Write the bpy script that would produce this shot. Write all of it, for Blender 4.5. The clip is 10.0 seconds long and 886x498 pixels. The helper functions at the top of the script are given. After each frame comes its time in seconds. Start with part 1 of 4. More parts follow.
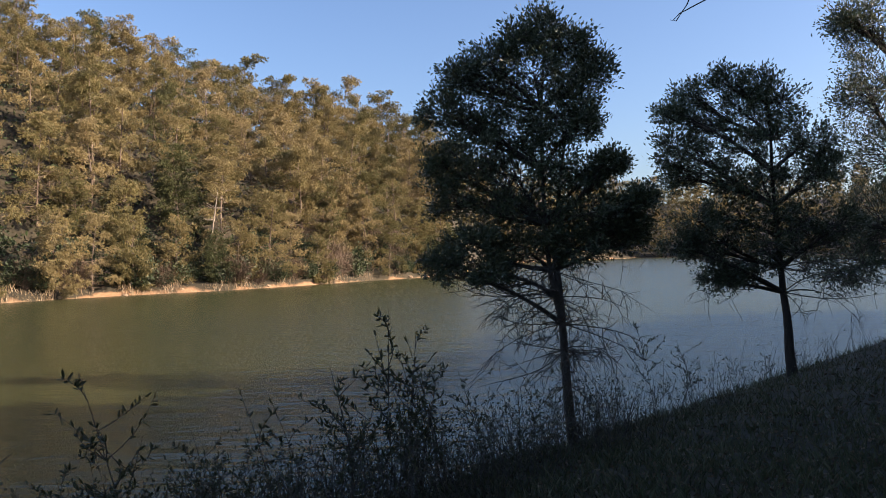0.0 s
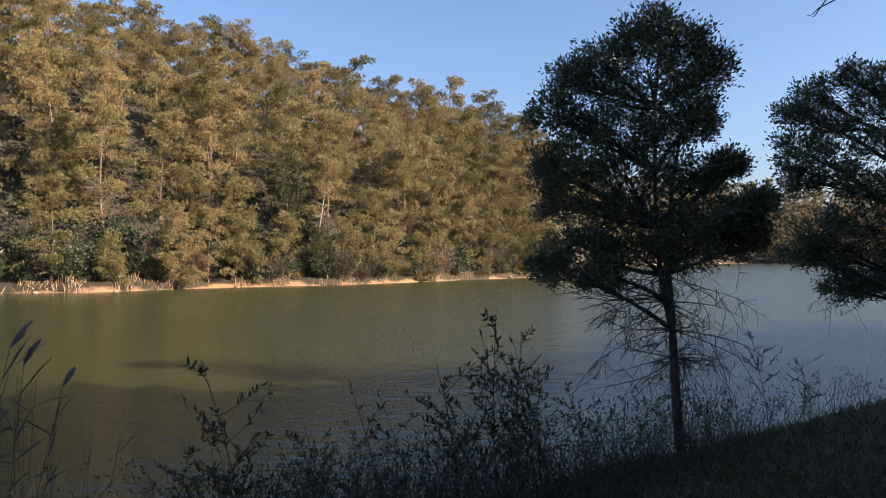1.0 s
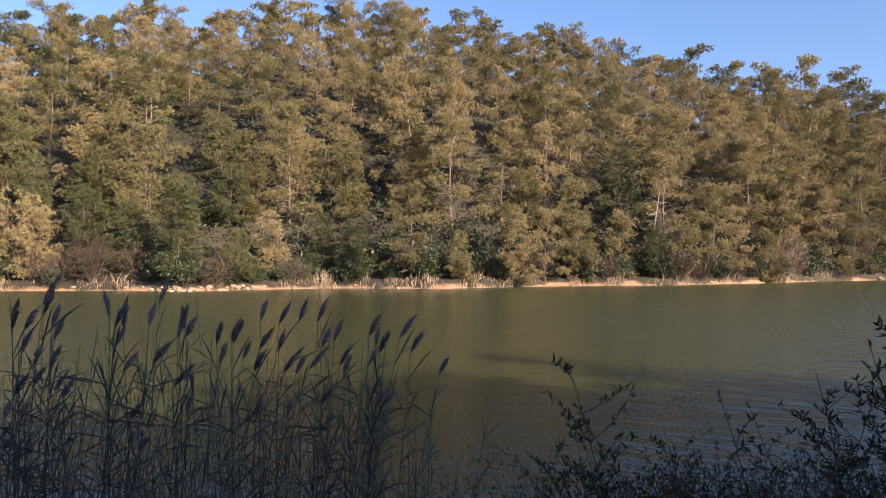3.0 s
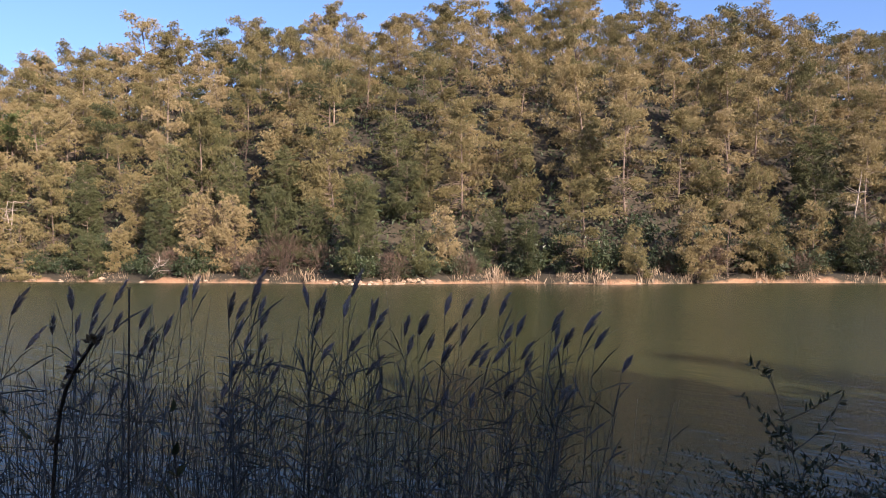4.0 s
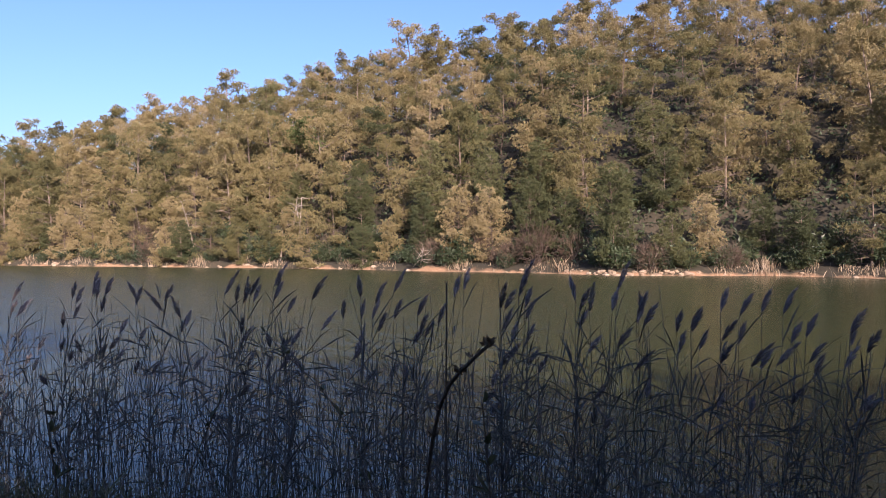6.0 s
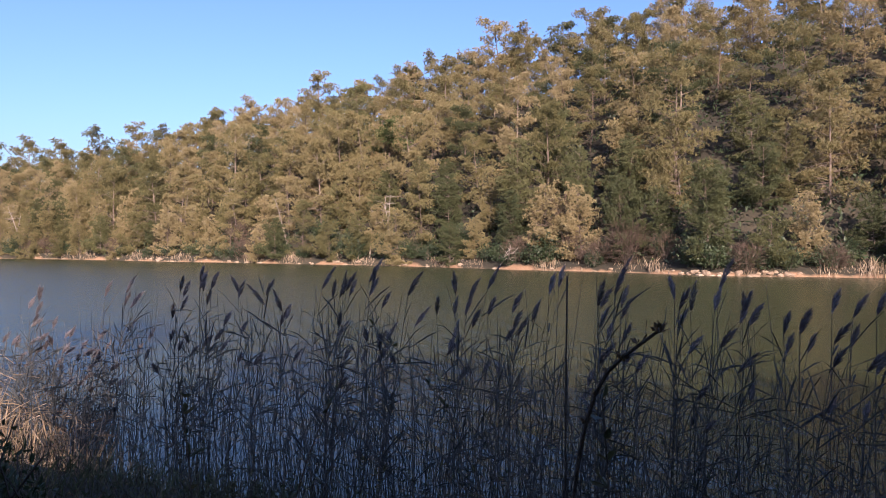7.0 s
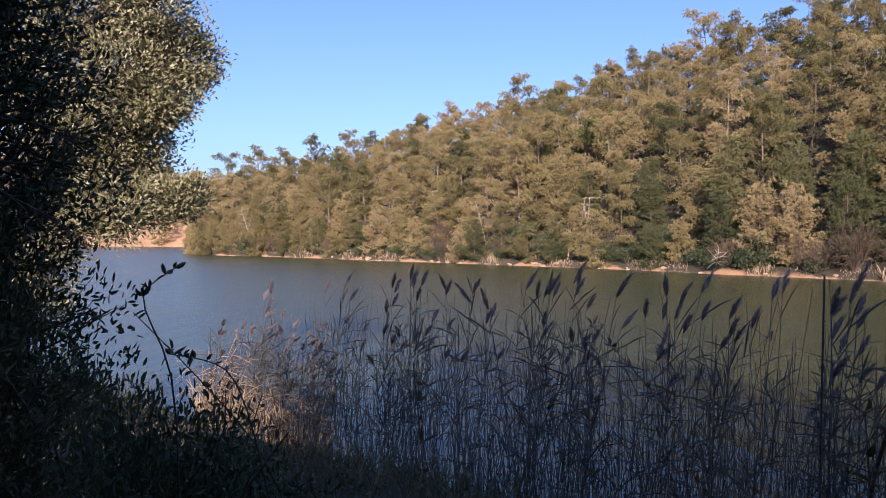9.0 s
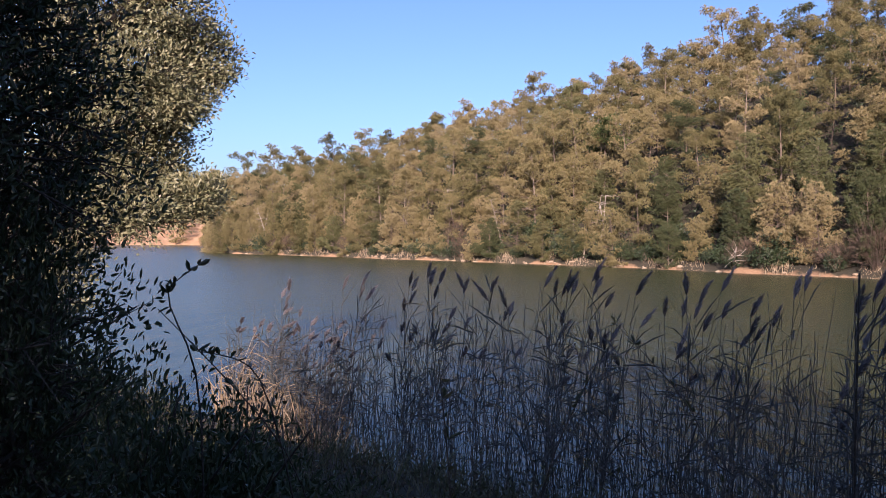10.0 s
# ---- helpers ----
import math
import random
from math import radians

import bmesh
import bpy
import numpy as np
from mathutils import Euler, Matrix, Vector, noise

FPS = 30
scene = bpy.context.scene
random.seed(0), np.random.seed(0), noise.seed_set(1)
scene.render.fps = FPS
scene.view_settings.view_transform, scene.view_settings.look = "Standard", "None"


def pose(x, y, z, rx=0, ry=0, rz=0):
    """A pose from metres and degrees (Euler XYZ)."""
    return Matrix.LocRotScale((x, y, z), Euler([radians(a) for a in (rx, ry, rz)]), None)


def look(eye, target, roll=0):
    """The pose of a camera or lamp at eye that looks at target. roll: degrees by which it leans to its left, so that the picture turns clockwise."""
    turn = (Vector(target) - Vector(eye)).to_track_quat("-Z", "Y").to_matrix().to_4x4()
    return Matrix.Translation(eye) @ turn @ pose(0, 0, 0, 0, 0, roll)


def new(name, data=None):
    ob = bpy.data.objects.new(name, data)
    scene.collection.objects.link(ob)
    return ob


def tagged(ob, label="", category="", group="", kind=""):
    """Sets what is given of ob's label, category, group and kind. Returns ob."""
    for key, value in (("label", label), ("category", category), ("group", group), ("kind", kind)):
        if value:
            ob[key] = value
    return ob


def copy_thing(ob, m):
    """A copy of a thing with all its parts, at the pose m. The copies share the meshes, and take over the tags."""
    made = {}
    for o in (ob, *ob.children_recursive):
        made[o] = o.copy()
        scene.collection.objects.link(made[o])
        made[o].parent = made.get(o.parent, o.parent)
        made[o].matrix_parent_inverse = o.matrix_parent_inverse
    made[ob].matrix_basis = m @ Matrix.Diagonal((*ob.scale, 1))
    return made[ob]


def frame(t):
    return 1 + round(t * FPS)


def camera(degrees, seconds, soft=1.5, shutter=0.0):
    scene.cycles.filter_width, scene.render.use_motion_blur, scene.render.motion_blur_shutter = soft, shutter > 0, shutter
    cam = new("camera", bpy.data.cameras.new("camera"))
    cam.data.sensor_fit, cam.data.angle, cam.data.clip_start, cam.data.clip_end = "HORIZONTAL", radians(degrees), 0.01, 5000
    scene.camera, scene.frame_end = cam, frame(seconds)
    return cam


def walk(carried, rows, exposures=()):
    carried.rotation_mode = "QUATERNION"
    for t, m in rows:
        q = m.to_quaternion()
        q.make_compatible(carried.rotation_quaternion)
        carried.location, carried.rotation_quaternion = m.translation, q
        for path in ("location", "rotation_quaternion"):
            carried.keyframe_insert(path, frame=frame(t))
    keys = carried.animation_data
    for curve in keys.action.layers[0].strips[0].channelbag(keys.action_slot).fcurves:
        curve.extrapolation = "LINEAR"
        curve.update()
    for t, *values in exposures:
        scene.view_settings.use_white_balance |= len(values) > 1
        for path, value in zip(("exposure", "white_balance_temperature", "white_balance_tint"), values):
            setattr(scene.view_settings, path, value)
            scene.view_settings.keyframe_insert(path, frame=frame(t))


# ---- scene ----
# One turn on the spot, with the camera held out in front of the body.
cam = camera(61.0, 10.0, soft=0.9)
ROWS = [
    (0.0, 0.005, -0.002, 3.278, 90.37, 1.30, 0.00),
    (0.5, -0.012, -0.004, 3.283, 90.41, 0.62, 2.07),
    (1.0, -0.058, -0.007, 3.284, 90.42, -0.04, 7.64),
    (1.5, -0.106, -0.009, 3.277, 90.40, -0.32, 12.83),
    (2.0, -0.155, -0.036, 3.290, 90.39, -0.17, 19.64),
    (2.5, -0.210, -0.046, 3.291, 90.45, 0.00, 26.18),
    (4.0, -0.321, -0.150, 3.310, 90.03, 0.24, 45.47),
    (4.5, -0.339, -0.190, 3.312, 89.89, 0.11, 51.82),
    (5.0, -0.342, -0.210, 3.317, 89.68, 0.27, 57.01),
    (5.5, -0.388, -0.209, 3.326, 89.50, 0.38, 61.11),
    (7.0, -0.448, -0.317, 3.311, 89.26, 0.07, 71.08),
    (7.5, -0.420, -0.311, 3.303, 89.28, -0.06, 74.98),
    (8.0, -0.430, -0.356, 3.299, 89.34, -0.25, 79.00),
    (8.5, -0.444, -0.379, 3.297, 89.38, -0.34, 83.00),
    (9.0, -0.463, -0.403, 3.296, 89.35, -0.36, 86.04),
    (9.5, -0.470, -0.427, 3.291, 89.30, -0.38, 86.87),
    (10.0, -0.473, -0.432, 3.290, 89.23, -0.36, 87.19),
]
EXPOSURES = [(0.0, 1.32, 6050, 18), (2.5, 1.34, 5850, 20), (5.0, 1.20, 5350, 26), (10.0, 1.02, 5350, 28)]
walk(cam, [(t, pose(x, y, z, rx, ry, rz)) for t, x, y, z, rx, ry, rz in ROWS], EXPOSURES)

# ---- light: a low sun behind the camera, clear winter sky ----
SUN_AZ, SUN_EL = radians(99), radians(22)      # clockwise from +y, above the horizon
world = bpy.data.worlds.new("sky")
scene.world = world
world.use_nodes = True
wn, wl = world.node_tree.nodes, world.node_tree.links
sky = wn.new("ShaderNodeTexSky")
sky.sky_type, sky.sun_disc = "NISHITA", False
sky.sun_elevation, sky.sun_rotation = SUN_EL, SUN_AZ
sky.air_density, sky.dust_density, sky.ozone_density = 1.0, 2.0, 2.9
wn["Background"].inputs["Strength"].default_value = 0.088
wl.new(sky.outputs["Color"], wn["Background"].inputs["Color"])
sun_data = bpy.data.lights.new("sun", "SUN")
sun_data.energy, sun_data.angle, sun_data.color = 5.4, radians(0.6), (1.0, 0.76, 0.49)
sun = new("sun", sun_data)
sun_from = Vector((math.sin(SUN_AZ) * math.cos(SUN_EL), math.cos(SUN_AZ) * math.cos(SUN_EL), math.sin(SUN_EL)))
sun.matrix_world = look(sun_from * 60, (0, 0, 0))


# ---- materials ----
def shader(name):
    m = bpy.data.materials.new(name)
    m.use_nodes = True
    return m, m.node_tree.nodes, m.node_tree.links, m.node_tree.nodes["Principled BSDF"]


def ramp(n, stops):
    r = n.new("ShaderNodeValToRGB")
    while len(r.color_ramp.elements) < len(stops):
        r.color_ramp.elements.new(0.5)
    for e, (pos, col) in zip(r.color_ramp.elements, stops):
        e.position, e.color = pos, (*col, 1)
    return r


def math_node(n, l, op, a, b):
    k = n.new("ShaderNodeMath")
    k.operation = op
    for i, v in enumerate((a, b)):
        if isinstance(v, (int, float)):
            k.inputs[i].default_value = v
        else:
            l.new(v, k.inputs[i])
    return k.outputs[0]


def noise_tex(n, l, scale, detail=4.0, coords="Object", rough=0.55):
    tc = n.new("ShaderNodeTexCoord")
    k = n.new("ShaderNodeTexNoise")
    k.inputs["Scale"].default_value, k.inputs["Detail"].default_value = scale, detail
    k.inputs["Roughness"].default_value = rough
    l.new(tc.outputs[coords], k.inputs["Vector"])
    return k.outputs["Fac"]


def bump(n, l, bsdf, height, strength, distance):
    b = n.new("ShaderNodeBump")
    b.inputs["Strength"].default_value, b.inputs["Distance"].default_value = strength, distance
    l.new(height, b.inputs["Height"])
    l.new(b.outputs["Normal"], bsdf.inputs["Normal"])


def foliage(name, stops, rough=0.55, translucent=0.3, tree_weight=0.45, leaf_weight=0.35, clump=0.9, spec=0.3):
    """Leaves or needles: tint by tree, by clump and by single leaf, some light passing through."""
    m, n, l, b = shader(name)
    info, geo = n.new("ShaderNodeObjectInfo"), n.new("ShaderNodeNewGeometry")
    tint = math_node(n, l, "MULTIPLY", info.outputs["Random"], tree_weight)
    tint = math_node(n, l, "ADD", tint, math_node(n, l, "MULTIPLY", geo.outputs["Random Per Island"], leaf_weight))
    patches = math_node(n, l, "MULTIPLY", noise_tex(n, l, clump, 3.0), 1.1)
    tint = math_node(n, l, "ADD", tint, math_node(n, l, "MULTIPLY", math_node(n, l, "SUBTRACT", patches, 0.3), 1.05 - tree_weight - leaf_weight))
    r = ramp(n, stops)
    l.new(tint, r.inputs["Fac"])
    l.new(r.outputs["Color"], b.inputs["Base Color"])
    b.inputs["Roughness"].default_value = rough
    b.inputs["Specular IOR Level"].default_value = spec
    tr = n.new("ShaderNodeBsdfTranslucent")
    l.new(r.outputs["Color"], tr.inputs["Color"])
    mix = n.new("ShaderNodeMixShader")
    mix.inputs["Fac"].default_value = translucent
    l.new(b.outputs[0], mix.inputs[1])
    l.new(tr.outputs[0], mix.inputs[2])
    l.new(mix.outputs[0], n["Material Output"].inputs["Surface"])
    return m


def solid(name, stops, scale, rough=0.85, bump_strength=0.5, bump_distance=0.02, fine=12.0, spec=0.3):
    """Bark, stone, dry stems: two scales of colour and relief."""
    m, n, l, b = shader(name)
    big, small = noise_tex(n, l, scale, 4.0), noise_tex(n, l, scale * fine, 3.0)
    info = n.new("ShaderNodeObjectInfo")
    f = math_node(n, l, "ADD", math_node(n, l, "MULTIPLY", big, 0.6), math_node(n, l, "MULTIPLY", small, 0.4))
    f = math_node(n, l, "ADD", f, math_node(n, l, "MULTIPLY", math_node(n, l, "SUBTRACT", info.outputs["Random"], 0.5), 0.25))
    r = ramp(n, stops)
    l.new(f, r.inputs["Fac"])
    l.new(r.outputs["Color"], b.inputs["Base Color"])
    b.inputs["Roughness"].default_value, b.inputs["Specular IOR Level"].default_value = rough, spec
    bump(n, l, b, small, bump_strength, bump_distance)
    return m


PINE = foliage("pine_needles", [(0.0, (0.060, 0.067, 0.026)), (0.3, (0.148, 0.133, 0.054)), (0.6, (0.255, 0.208, 0.096)), (1.0, (0.385, 0.308, 0.178))], 0.6, 0.17, 0.55, 0.25, 0.7)
PINE_GREEN = foliage("green_pine_needles", [(0.0, (0.038, 0.050, 0.021)), (0.5, (0.090, 0.098, 0.039)), (1.0, (0.18, 0.165, 0.068))], 0.6, 0.18, 0.5, 0.25, 0.7)
STONE_PINE = foliage("stone_pine_needles", [(0.0, (0.050, 0.075, 0.024)), (0.5, (0.105, 0.130, 0.042)), (1.0, (0.18, 0.19, 0.075))], 0.6, 0.18, 0.2, 0.4, 0.7)
TWIGS = foliage("bare_twigs", [(0.0, (0.060, 0.040, 0.030)), (0.5, (0.11, 0.078, 0.055)), (1.0, (0.19, 0.14, 0.10))], 0.8, 0.0)
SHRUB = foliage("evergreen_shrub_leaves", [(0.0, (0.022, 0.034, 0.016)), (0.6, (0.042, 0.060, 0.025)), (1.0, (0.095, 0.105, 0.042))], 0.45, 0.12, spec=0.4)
# Sunlit and shaded versions of the oak leaves: light and shade are in the colours.
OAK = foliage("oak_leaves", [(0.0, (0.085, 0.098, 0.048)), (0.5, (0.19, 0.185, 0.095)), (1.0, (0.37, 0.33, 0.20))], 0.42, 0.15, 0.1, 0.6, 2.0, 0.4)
SHADED_EVERGREEN = foliage("shaded_evergreen_leaves", [(0.0, (0.040, 0.056, 0.030)), (0.5, (0.088, 0.105, 0.052)), (1.0, (0.18, 0.18, 0.095))], 0.40, 0.15, 0.1, 0.6, 2.0, 0.45)
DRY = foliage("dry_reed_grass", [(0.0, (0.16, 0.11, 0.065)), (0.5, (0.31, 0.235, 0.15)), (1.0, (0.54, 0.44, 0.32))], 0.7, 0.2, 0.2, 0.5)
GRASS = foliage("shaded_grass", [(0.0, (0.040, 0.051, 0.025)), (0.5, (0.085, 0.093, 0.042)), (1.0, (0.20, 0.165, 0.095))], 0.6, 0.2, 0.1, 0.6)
LITTER = foliage("fallen_leaves", [(0.0, (0.05, 0.032, 0.018)), (0.5, (0.13, 0.09, 0.05)), (1.0, (0.30, 0.23, 0.15))], 0.7, 0.05, 0.1, 0.7)
# Cool dark grey, not straw: the bank's shade is put into these reed colours.
SHADED_REED_STEM = foliage("shade_grey_reed_stem", [(0.0, (0.026, 0.028, 0.029)), (0.5, (0.060, 0.062, 0.061)), (1.0, (0.16, 0.155, 0.14))], 0.55, 0.1, 0.5, 0.3)
SHADED_REED_LEAF = foliage("shade_grey_reed_leaf", [(0.0, (0.024, 0.027, 0.027)), (0.5, (0.052, 0.055, 0.053)), (1.0, (0.14, 0.135, 0.118))], 0.6, 0.3, 0.4, 0.4)
PLUME = foliage("reed_plume", [(0.0, (0.10, 0.088, 0.090)), (0.5, (0.20, 0.175, 0.178)), (1.0, (0.34, 0.30, 0.29))], 0.9, 0.3, 0.5, 0.4)
SHOOT_LEAF = foliage("shoot_leaves", [(0.0, (0.028, 0.036, 0.016)), (0.5, (0.055, 0.060, 0.024)), (1.0, (0.12, 0.095, 0.045))], 0.45, 0.2, 0.2, 0.6)
PINE_BARK = solid("pine_bark", [(0.25, (0.085, 0.062, 0.047)), (0.55, (0.17, 0.13, 0.10)), (0.8, (0.31, 0.25, 0.20))], 1.6)
DARK_BARK = solid("oak_bark", [(0.25, (0.030, 0.025, 0.020)), (0.55, (0.065, 0.054, 0.043)), (0.8, (0.12, 0.105, 0.085))], 6.0)
DEADWOOD = solid("bleached_wood", [(0.2, (0.19, 0.155, 0.125)), (0.8, (0.42, 0.36, 0.30))], 2.0)
ROCK = solid("pale_shore_rock", [(0.25, (0.20, 0.14, 0.09)), (0.55, (0.33, 0.25, 0.17)), (0.8, (0.48, 0.39, 0.29))], 1.2)


def make_ground_material():
    """Earth under the woods, sandy orange along the waterline and on the open bank; set by height above the water."""
    m, n, l, b = shader("earth")
    tc, sep = n.new("ShaderNodeTexCoord"), n.new("ShaderNodeSeparateXYZ")
    l.new(tc.outputs["Object"], sep.inputs[0])
    big, small = noise_tex(n, l, 0.25, 5.0), noise_tex(n, l, 6.0, 6.0)
    earth = ramp(n, [(0.3, (0.020, 0.018, 0.011)), (0.5, (0.036, 0.031, 0.018)), (0.7, (0.075, 0.058, 0.034))])
    sand = ramp(n, [(0.3, (0.22, 0.125, 0.065)), (0.5, (0.33, 0.205, 0.115)), (0.7, (0.46, 0.33, 0.21))])
    l.new(math_node(n, l, "ADD", math_node(n, l, "MULTIPLY", big, 0.5), math_node(n, l, "MULTIPLY", small, 0.5)), earth.inputs["Fac"])
    l.new(math_node(n, l, "ADD", math_node(n, l, "MULTIPLY", big, 0.5), math_node(n, l, "MULTIPLY", small, 0.5)), sand.inputs["Fac"])
    low = n.new("ShaderNodeMapRange")
    low.inputs["From Min"].default_value, low.inputs["From Max"].default_value = 0.0, 0.30
    low.inputs["To Min"].default_value, low.inputs["To Max"].default_value = 1.0, 0.0
    l.new(math_node(n, l, "ADD", sep.outputs["Z"], math_node(n, l, "MULTIPLY", math_node(n, l, "SUBTRACT", big, 0.47), 2.6)), low.inputs["Value"])
    mix = n.new("ShaderNodeMix")
    mix.data_type = "RGBA"
    far = n.new("ShaderNodeVectorMath")                                    # the bare slope above the far beach
    far.operation = "DISTANCE"
    l.new(tc.outputs["Object"], far.inputs[0])
    far.inputs[1].default_value = (-318.0, -118.0, 4.0)
    beach = math_node(n, l, "LESS_THAN", math_node(n, l, "ADD", far.outputs["Value"], math_node(n, l, "MULTIPLY", big, 16.0)), 46.0)
    l.new(math_node(n, l, "MAXIMUM", low.outputs[0], beach), mix.inputs["Factor"])
    l.new(earth.outputs["Color"], mix.inputs["A"])
    l.new(sand.outputs["Color"], mix.inputs["B"])
    l.new(mix.outputs["Result"], b.inputs["Base Color"])
    b.inputs["Roughness"].default_value = 0.95
    bump(n, l, b, small, 0.6, 0.08)
    return m


def make_water_material():
    """Turbid olive lake water with small wind ripples."""
    m, n, l, b = shader("lake_water")
    tc, mp = n.new("ShaderNodeTexCoord"), n.new("ShaderNodeMapping")
    mp.inputs["Rotation"].default_value = (0, 0, radians(25))
    mp.inputs["Scale"].default_value = (0.55, 1.6, 1.0)
    l.new(tc.outputs["Object"], mp.inputs["Vector"])
    waves = []
    for scale, detail in ((0.9, 2.0), (3.2, 3.0)):
        k = n.new("ShaderNodeTexNoise")
        k.inputs["Scale"].default_value, k.inputs["Detail"].default_value = scale, detail
        l.new(mp.outputs[0], k.inputs["Vector"])
        waves.append(k.outputs["Fac"])
    gust = noise_tex(n, l, 0.035, 3.0)
    h = math_node(n, l, "ADD", math_node(n, l, "MULTIPLY", waves[0], 1.0), math_node(n, l, "MULTIPLY", waves[1], 0.4))
    sep = n.new("ShaderNodeSeparateXYZ")
    l.new(tc.outputs["Object"], sep.inputs[0])
    aside = math_node(n, l, "ABSOLUTE", math_node(n, l, "ADD", math_node(n, l, "MULTIPLY", sep.outputs["X"], 0.79), math_node(n, l, "MULTIPLY", sep.outputs["Y"], 0.62)), 0.0)
    open_reach = math_node(n, l, "ADD", math_node(n, l, "MINIMUM", math_node(n, l, "MULTIPLY", aside, 0.12), 1.8), 0.65)
    h = math_node(n, l, "MULTIPLY", h, math_node(n, l, "ADD", math_node(n, l, "MULTIPLY", gust, 1.4), -0.2))
    h = math_node(n, l, "MULTIPLY", h, open_reach)
    murk = ramp(n, [(0.3, (0.034, 0.043, 0.017)), (0.7, (0.046, 0.053, 0.021))])
    l.new(noise_tex(n, l, 0.05, 3.0), murk.inputs["Fac"])
    l.new(murk.outputs["Color"], b.inputs["Base Color"])
    l.new(math_node(n, l, "ADD", math_node(n, l, "MINIMUM", math_node(n, l, "MULTIPLY", aside, 0.008), 0.10), 0.155), b.inputs["Roughness"])
    b.inputs["IOR"].default_value = 1.333
    bump(n, l, b, h, 0.7, 0.11)
    return m


EARTH, WATER = make_ground_material(), make_water_material()


# ---- helpers for meshes ----
def rng_unit(n):
    v = np.random.normal(size=(n, 3))
    return v / np.linalg.norm(v, axis=1)[:, None]


def unit(v):
    v = np.asarray(v, float)
    return v / np.maximum(np.linalg.norm(v, axis=-1, keepdims=True), 1e-9)


class Shape:
    """Collects tubes and leaves, then becomes one mesh."""

    def __init__(self):
        self.v, self.f, self.n = [], [], 0

    def add(self, verts, faces):
        self.v.append(np.asarray(verts, float))
        self.f.extend([tuple(i + self.n for i in q) for q in faces])
        self.n += len(verts)

    def tube(self, pts, r0, r1, sides=5, power=1.0):
        pts = np.asarray(pts, float)
        k = len(pts)
        d = unit(np.gradient(pts, axis=0))
        up = np.array([0.31, 0.95, 0.11]) if abs(d[0][2]) > 0.7 else np.array([0.0, 0.0, 1.0])
        a = unit(np.cross(d, up))
        b = np.cross(d, a)
        r = r0 + (r1 - r0) * np.linspace(0, 1, k) ** power
        ang = np.linspace(0, 2 * np.pi, sides, endpoint=False)
        ring = pts[:, None] + r[:, None, None] * (np.cos(ang)[None, :, None] * a[:, None] + np.sin(ang)[None, :, None] * b[:, None])
        faces = [(i * sides + j, i * sides + (j + 1) % sides, (i + 1) * sides + (j + 1) % sides, (i + 1) * sides + j)
                 for i in range(k - 1) for j in range(sides)]
        faces.append(tuple((k - 1) * sides + j for j in range(sides)))
        self.add(ring.reshape(-1, 3), faces)

    def needles(self, base, way, length, width):
        """Slim triangles: one from each base point along its way."""
        n = len(base)
        side = unit(np.cross(way, rng_unit(n))) * (np.asarray(width) * np.ones(n))[:, None] * 0.5
        tip = base + way * (np.asarray(length) * np.ones(n))[:, None]
        v = np.stack([base - side, base + side, tip], 1).reshape(-1, 3)
        i = np.arange(n) * 3
        self.add(v, np.stack([i, i + 1, i + 2], 1).tolist())

    def leaves(self, base, way, length, width, fold=0.15):
        """Pointed leaves, folded a little along the midrib."""
        n = len(base)
        length, width = np.asarray(length) * np.ones(n), np.asarray(width) * np.ones(n)
        side = unit(np.cross(way, rng_unit(n)))
        up = np.cross(side, way)
        mid = base + way * (0.5 * length)[:, None] + up * (fold * width)[:, None]
        v = np.stack([base, mid - side * (0.5 * width)[:, None], base + way * length[:, None], mid + side * (0.5 * width)[:, None]], 1).reshape(-1, 3)
        i = np.arange(n) * 4
        f = np.concatenate([np.stack([i, i + 1, i + 2], 1), np.stack([i, i + 2, i + 3], 1)])
        self.add(v, f.tolist())

    def oval_leaves(self, base, way, length, width, fold=0.3):
        """Rounded leaves in two halves along a midrib, for plants close by."""
        n = len(base)
        length, width = np.asarray(length) * np.ones(n), np.asarray(width) * np.ones(n)
        side = unit(np.cross(way, rng_unit(n)))
        up = np.cross(side, way)

        def at(t, w, lift):
            return base + way * (t * length)[:, None] + side * (w * width)[:, None] + up * (lift * width)[:, None]

        v = np.stack([at(0, 0, 0), at(0.3, -0.42, fold), at(0.68, -0.40, fold), at(1, 0, 0), at(0.68, 0.40, fold), at(0.3, 0.42, fold)], 1).reshape(-1, 3)
        i = np.arange(n) * 6
        f = np.concatenate([np.stack([i, i + 1, i + 2, i + 3], 1), np.stack([i, i + 3, i + 4, i + 5], 1)])
        self.add(v, f.tolist())

    def blades(self, base, tip, width, sag=0.0):
        """Grass blades and reed leaves: two joined pieces that bend."""
        n = len(base)
        way = tip - base
        side = unit(np.cross(way, rng_unit(n))) * (np.asarray(width) * np.ones(n))[:, None] * 0.5
        mid = base + way * 0.55 + np.array([0, 0, 1.0]) * (np.linalg.norm(way, axis=1) * sag)[:, None]
        v = np.stack([base - side * 0.6, base + side * 0.6, mid - side, mid + side, tip], 1).reshape(-1, 3)
        i = np.arange(n) * 5
        f = np.stack([i, i + 1, i + 3, i + 2], 1).tolist() + np.stack([i + 2, i + 3, i + 4], 1).tolist()
        self.add(v, f)

    def mesh(self, name, material, smooth=False):
        me = bpy.data.meshes.new(name)
        me.from_pydata(np.concatenate(self.v).tolist() if self.v else [], [], self.f)
        me.materials.append(material)
        if smooth:
            me.polygons.foreach_set("use_smooth", [True] * len(me.polygons))
        me.update()
        return me


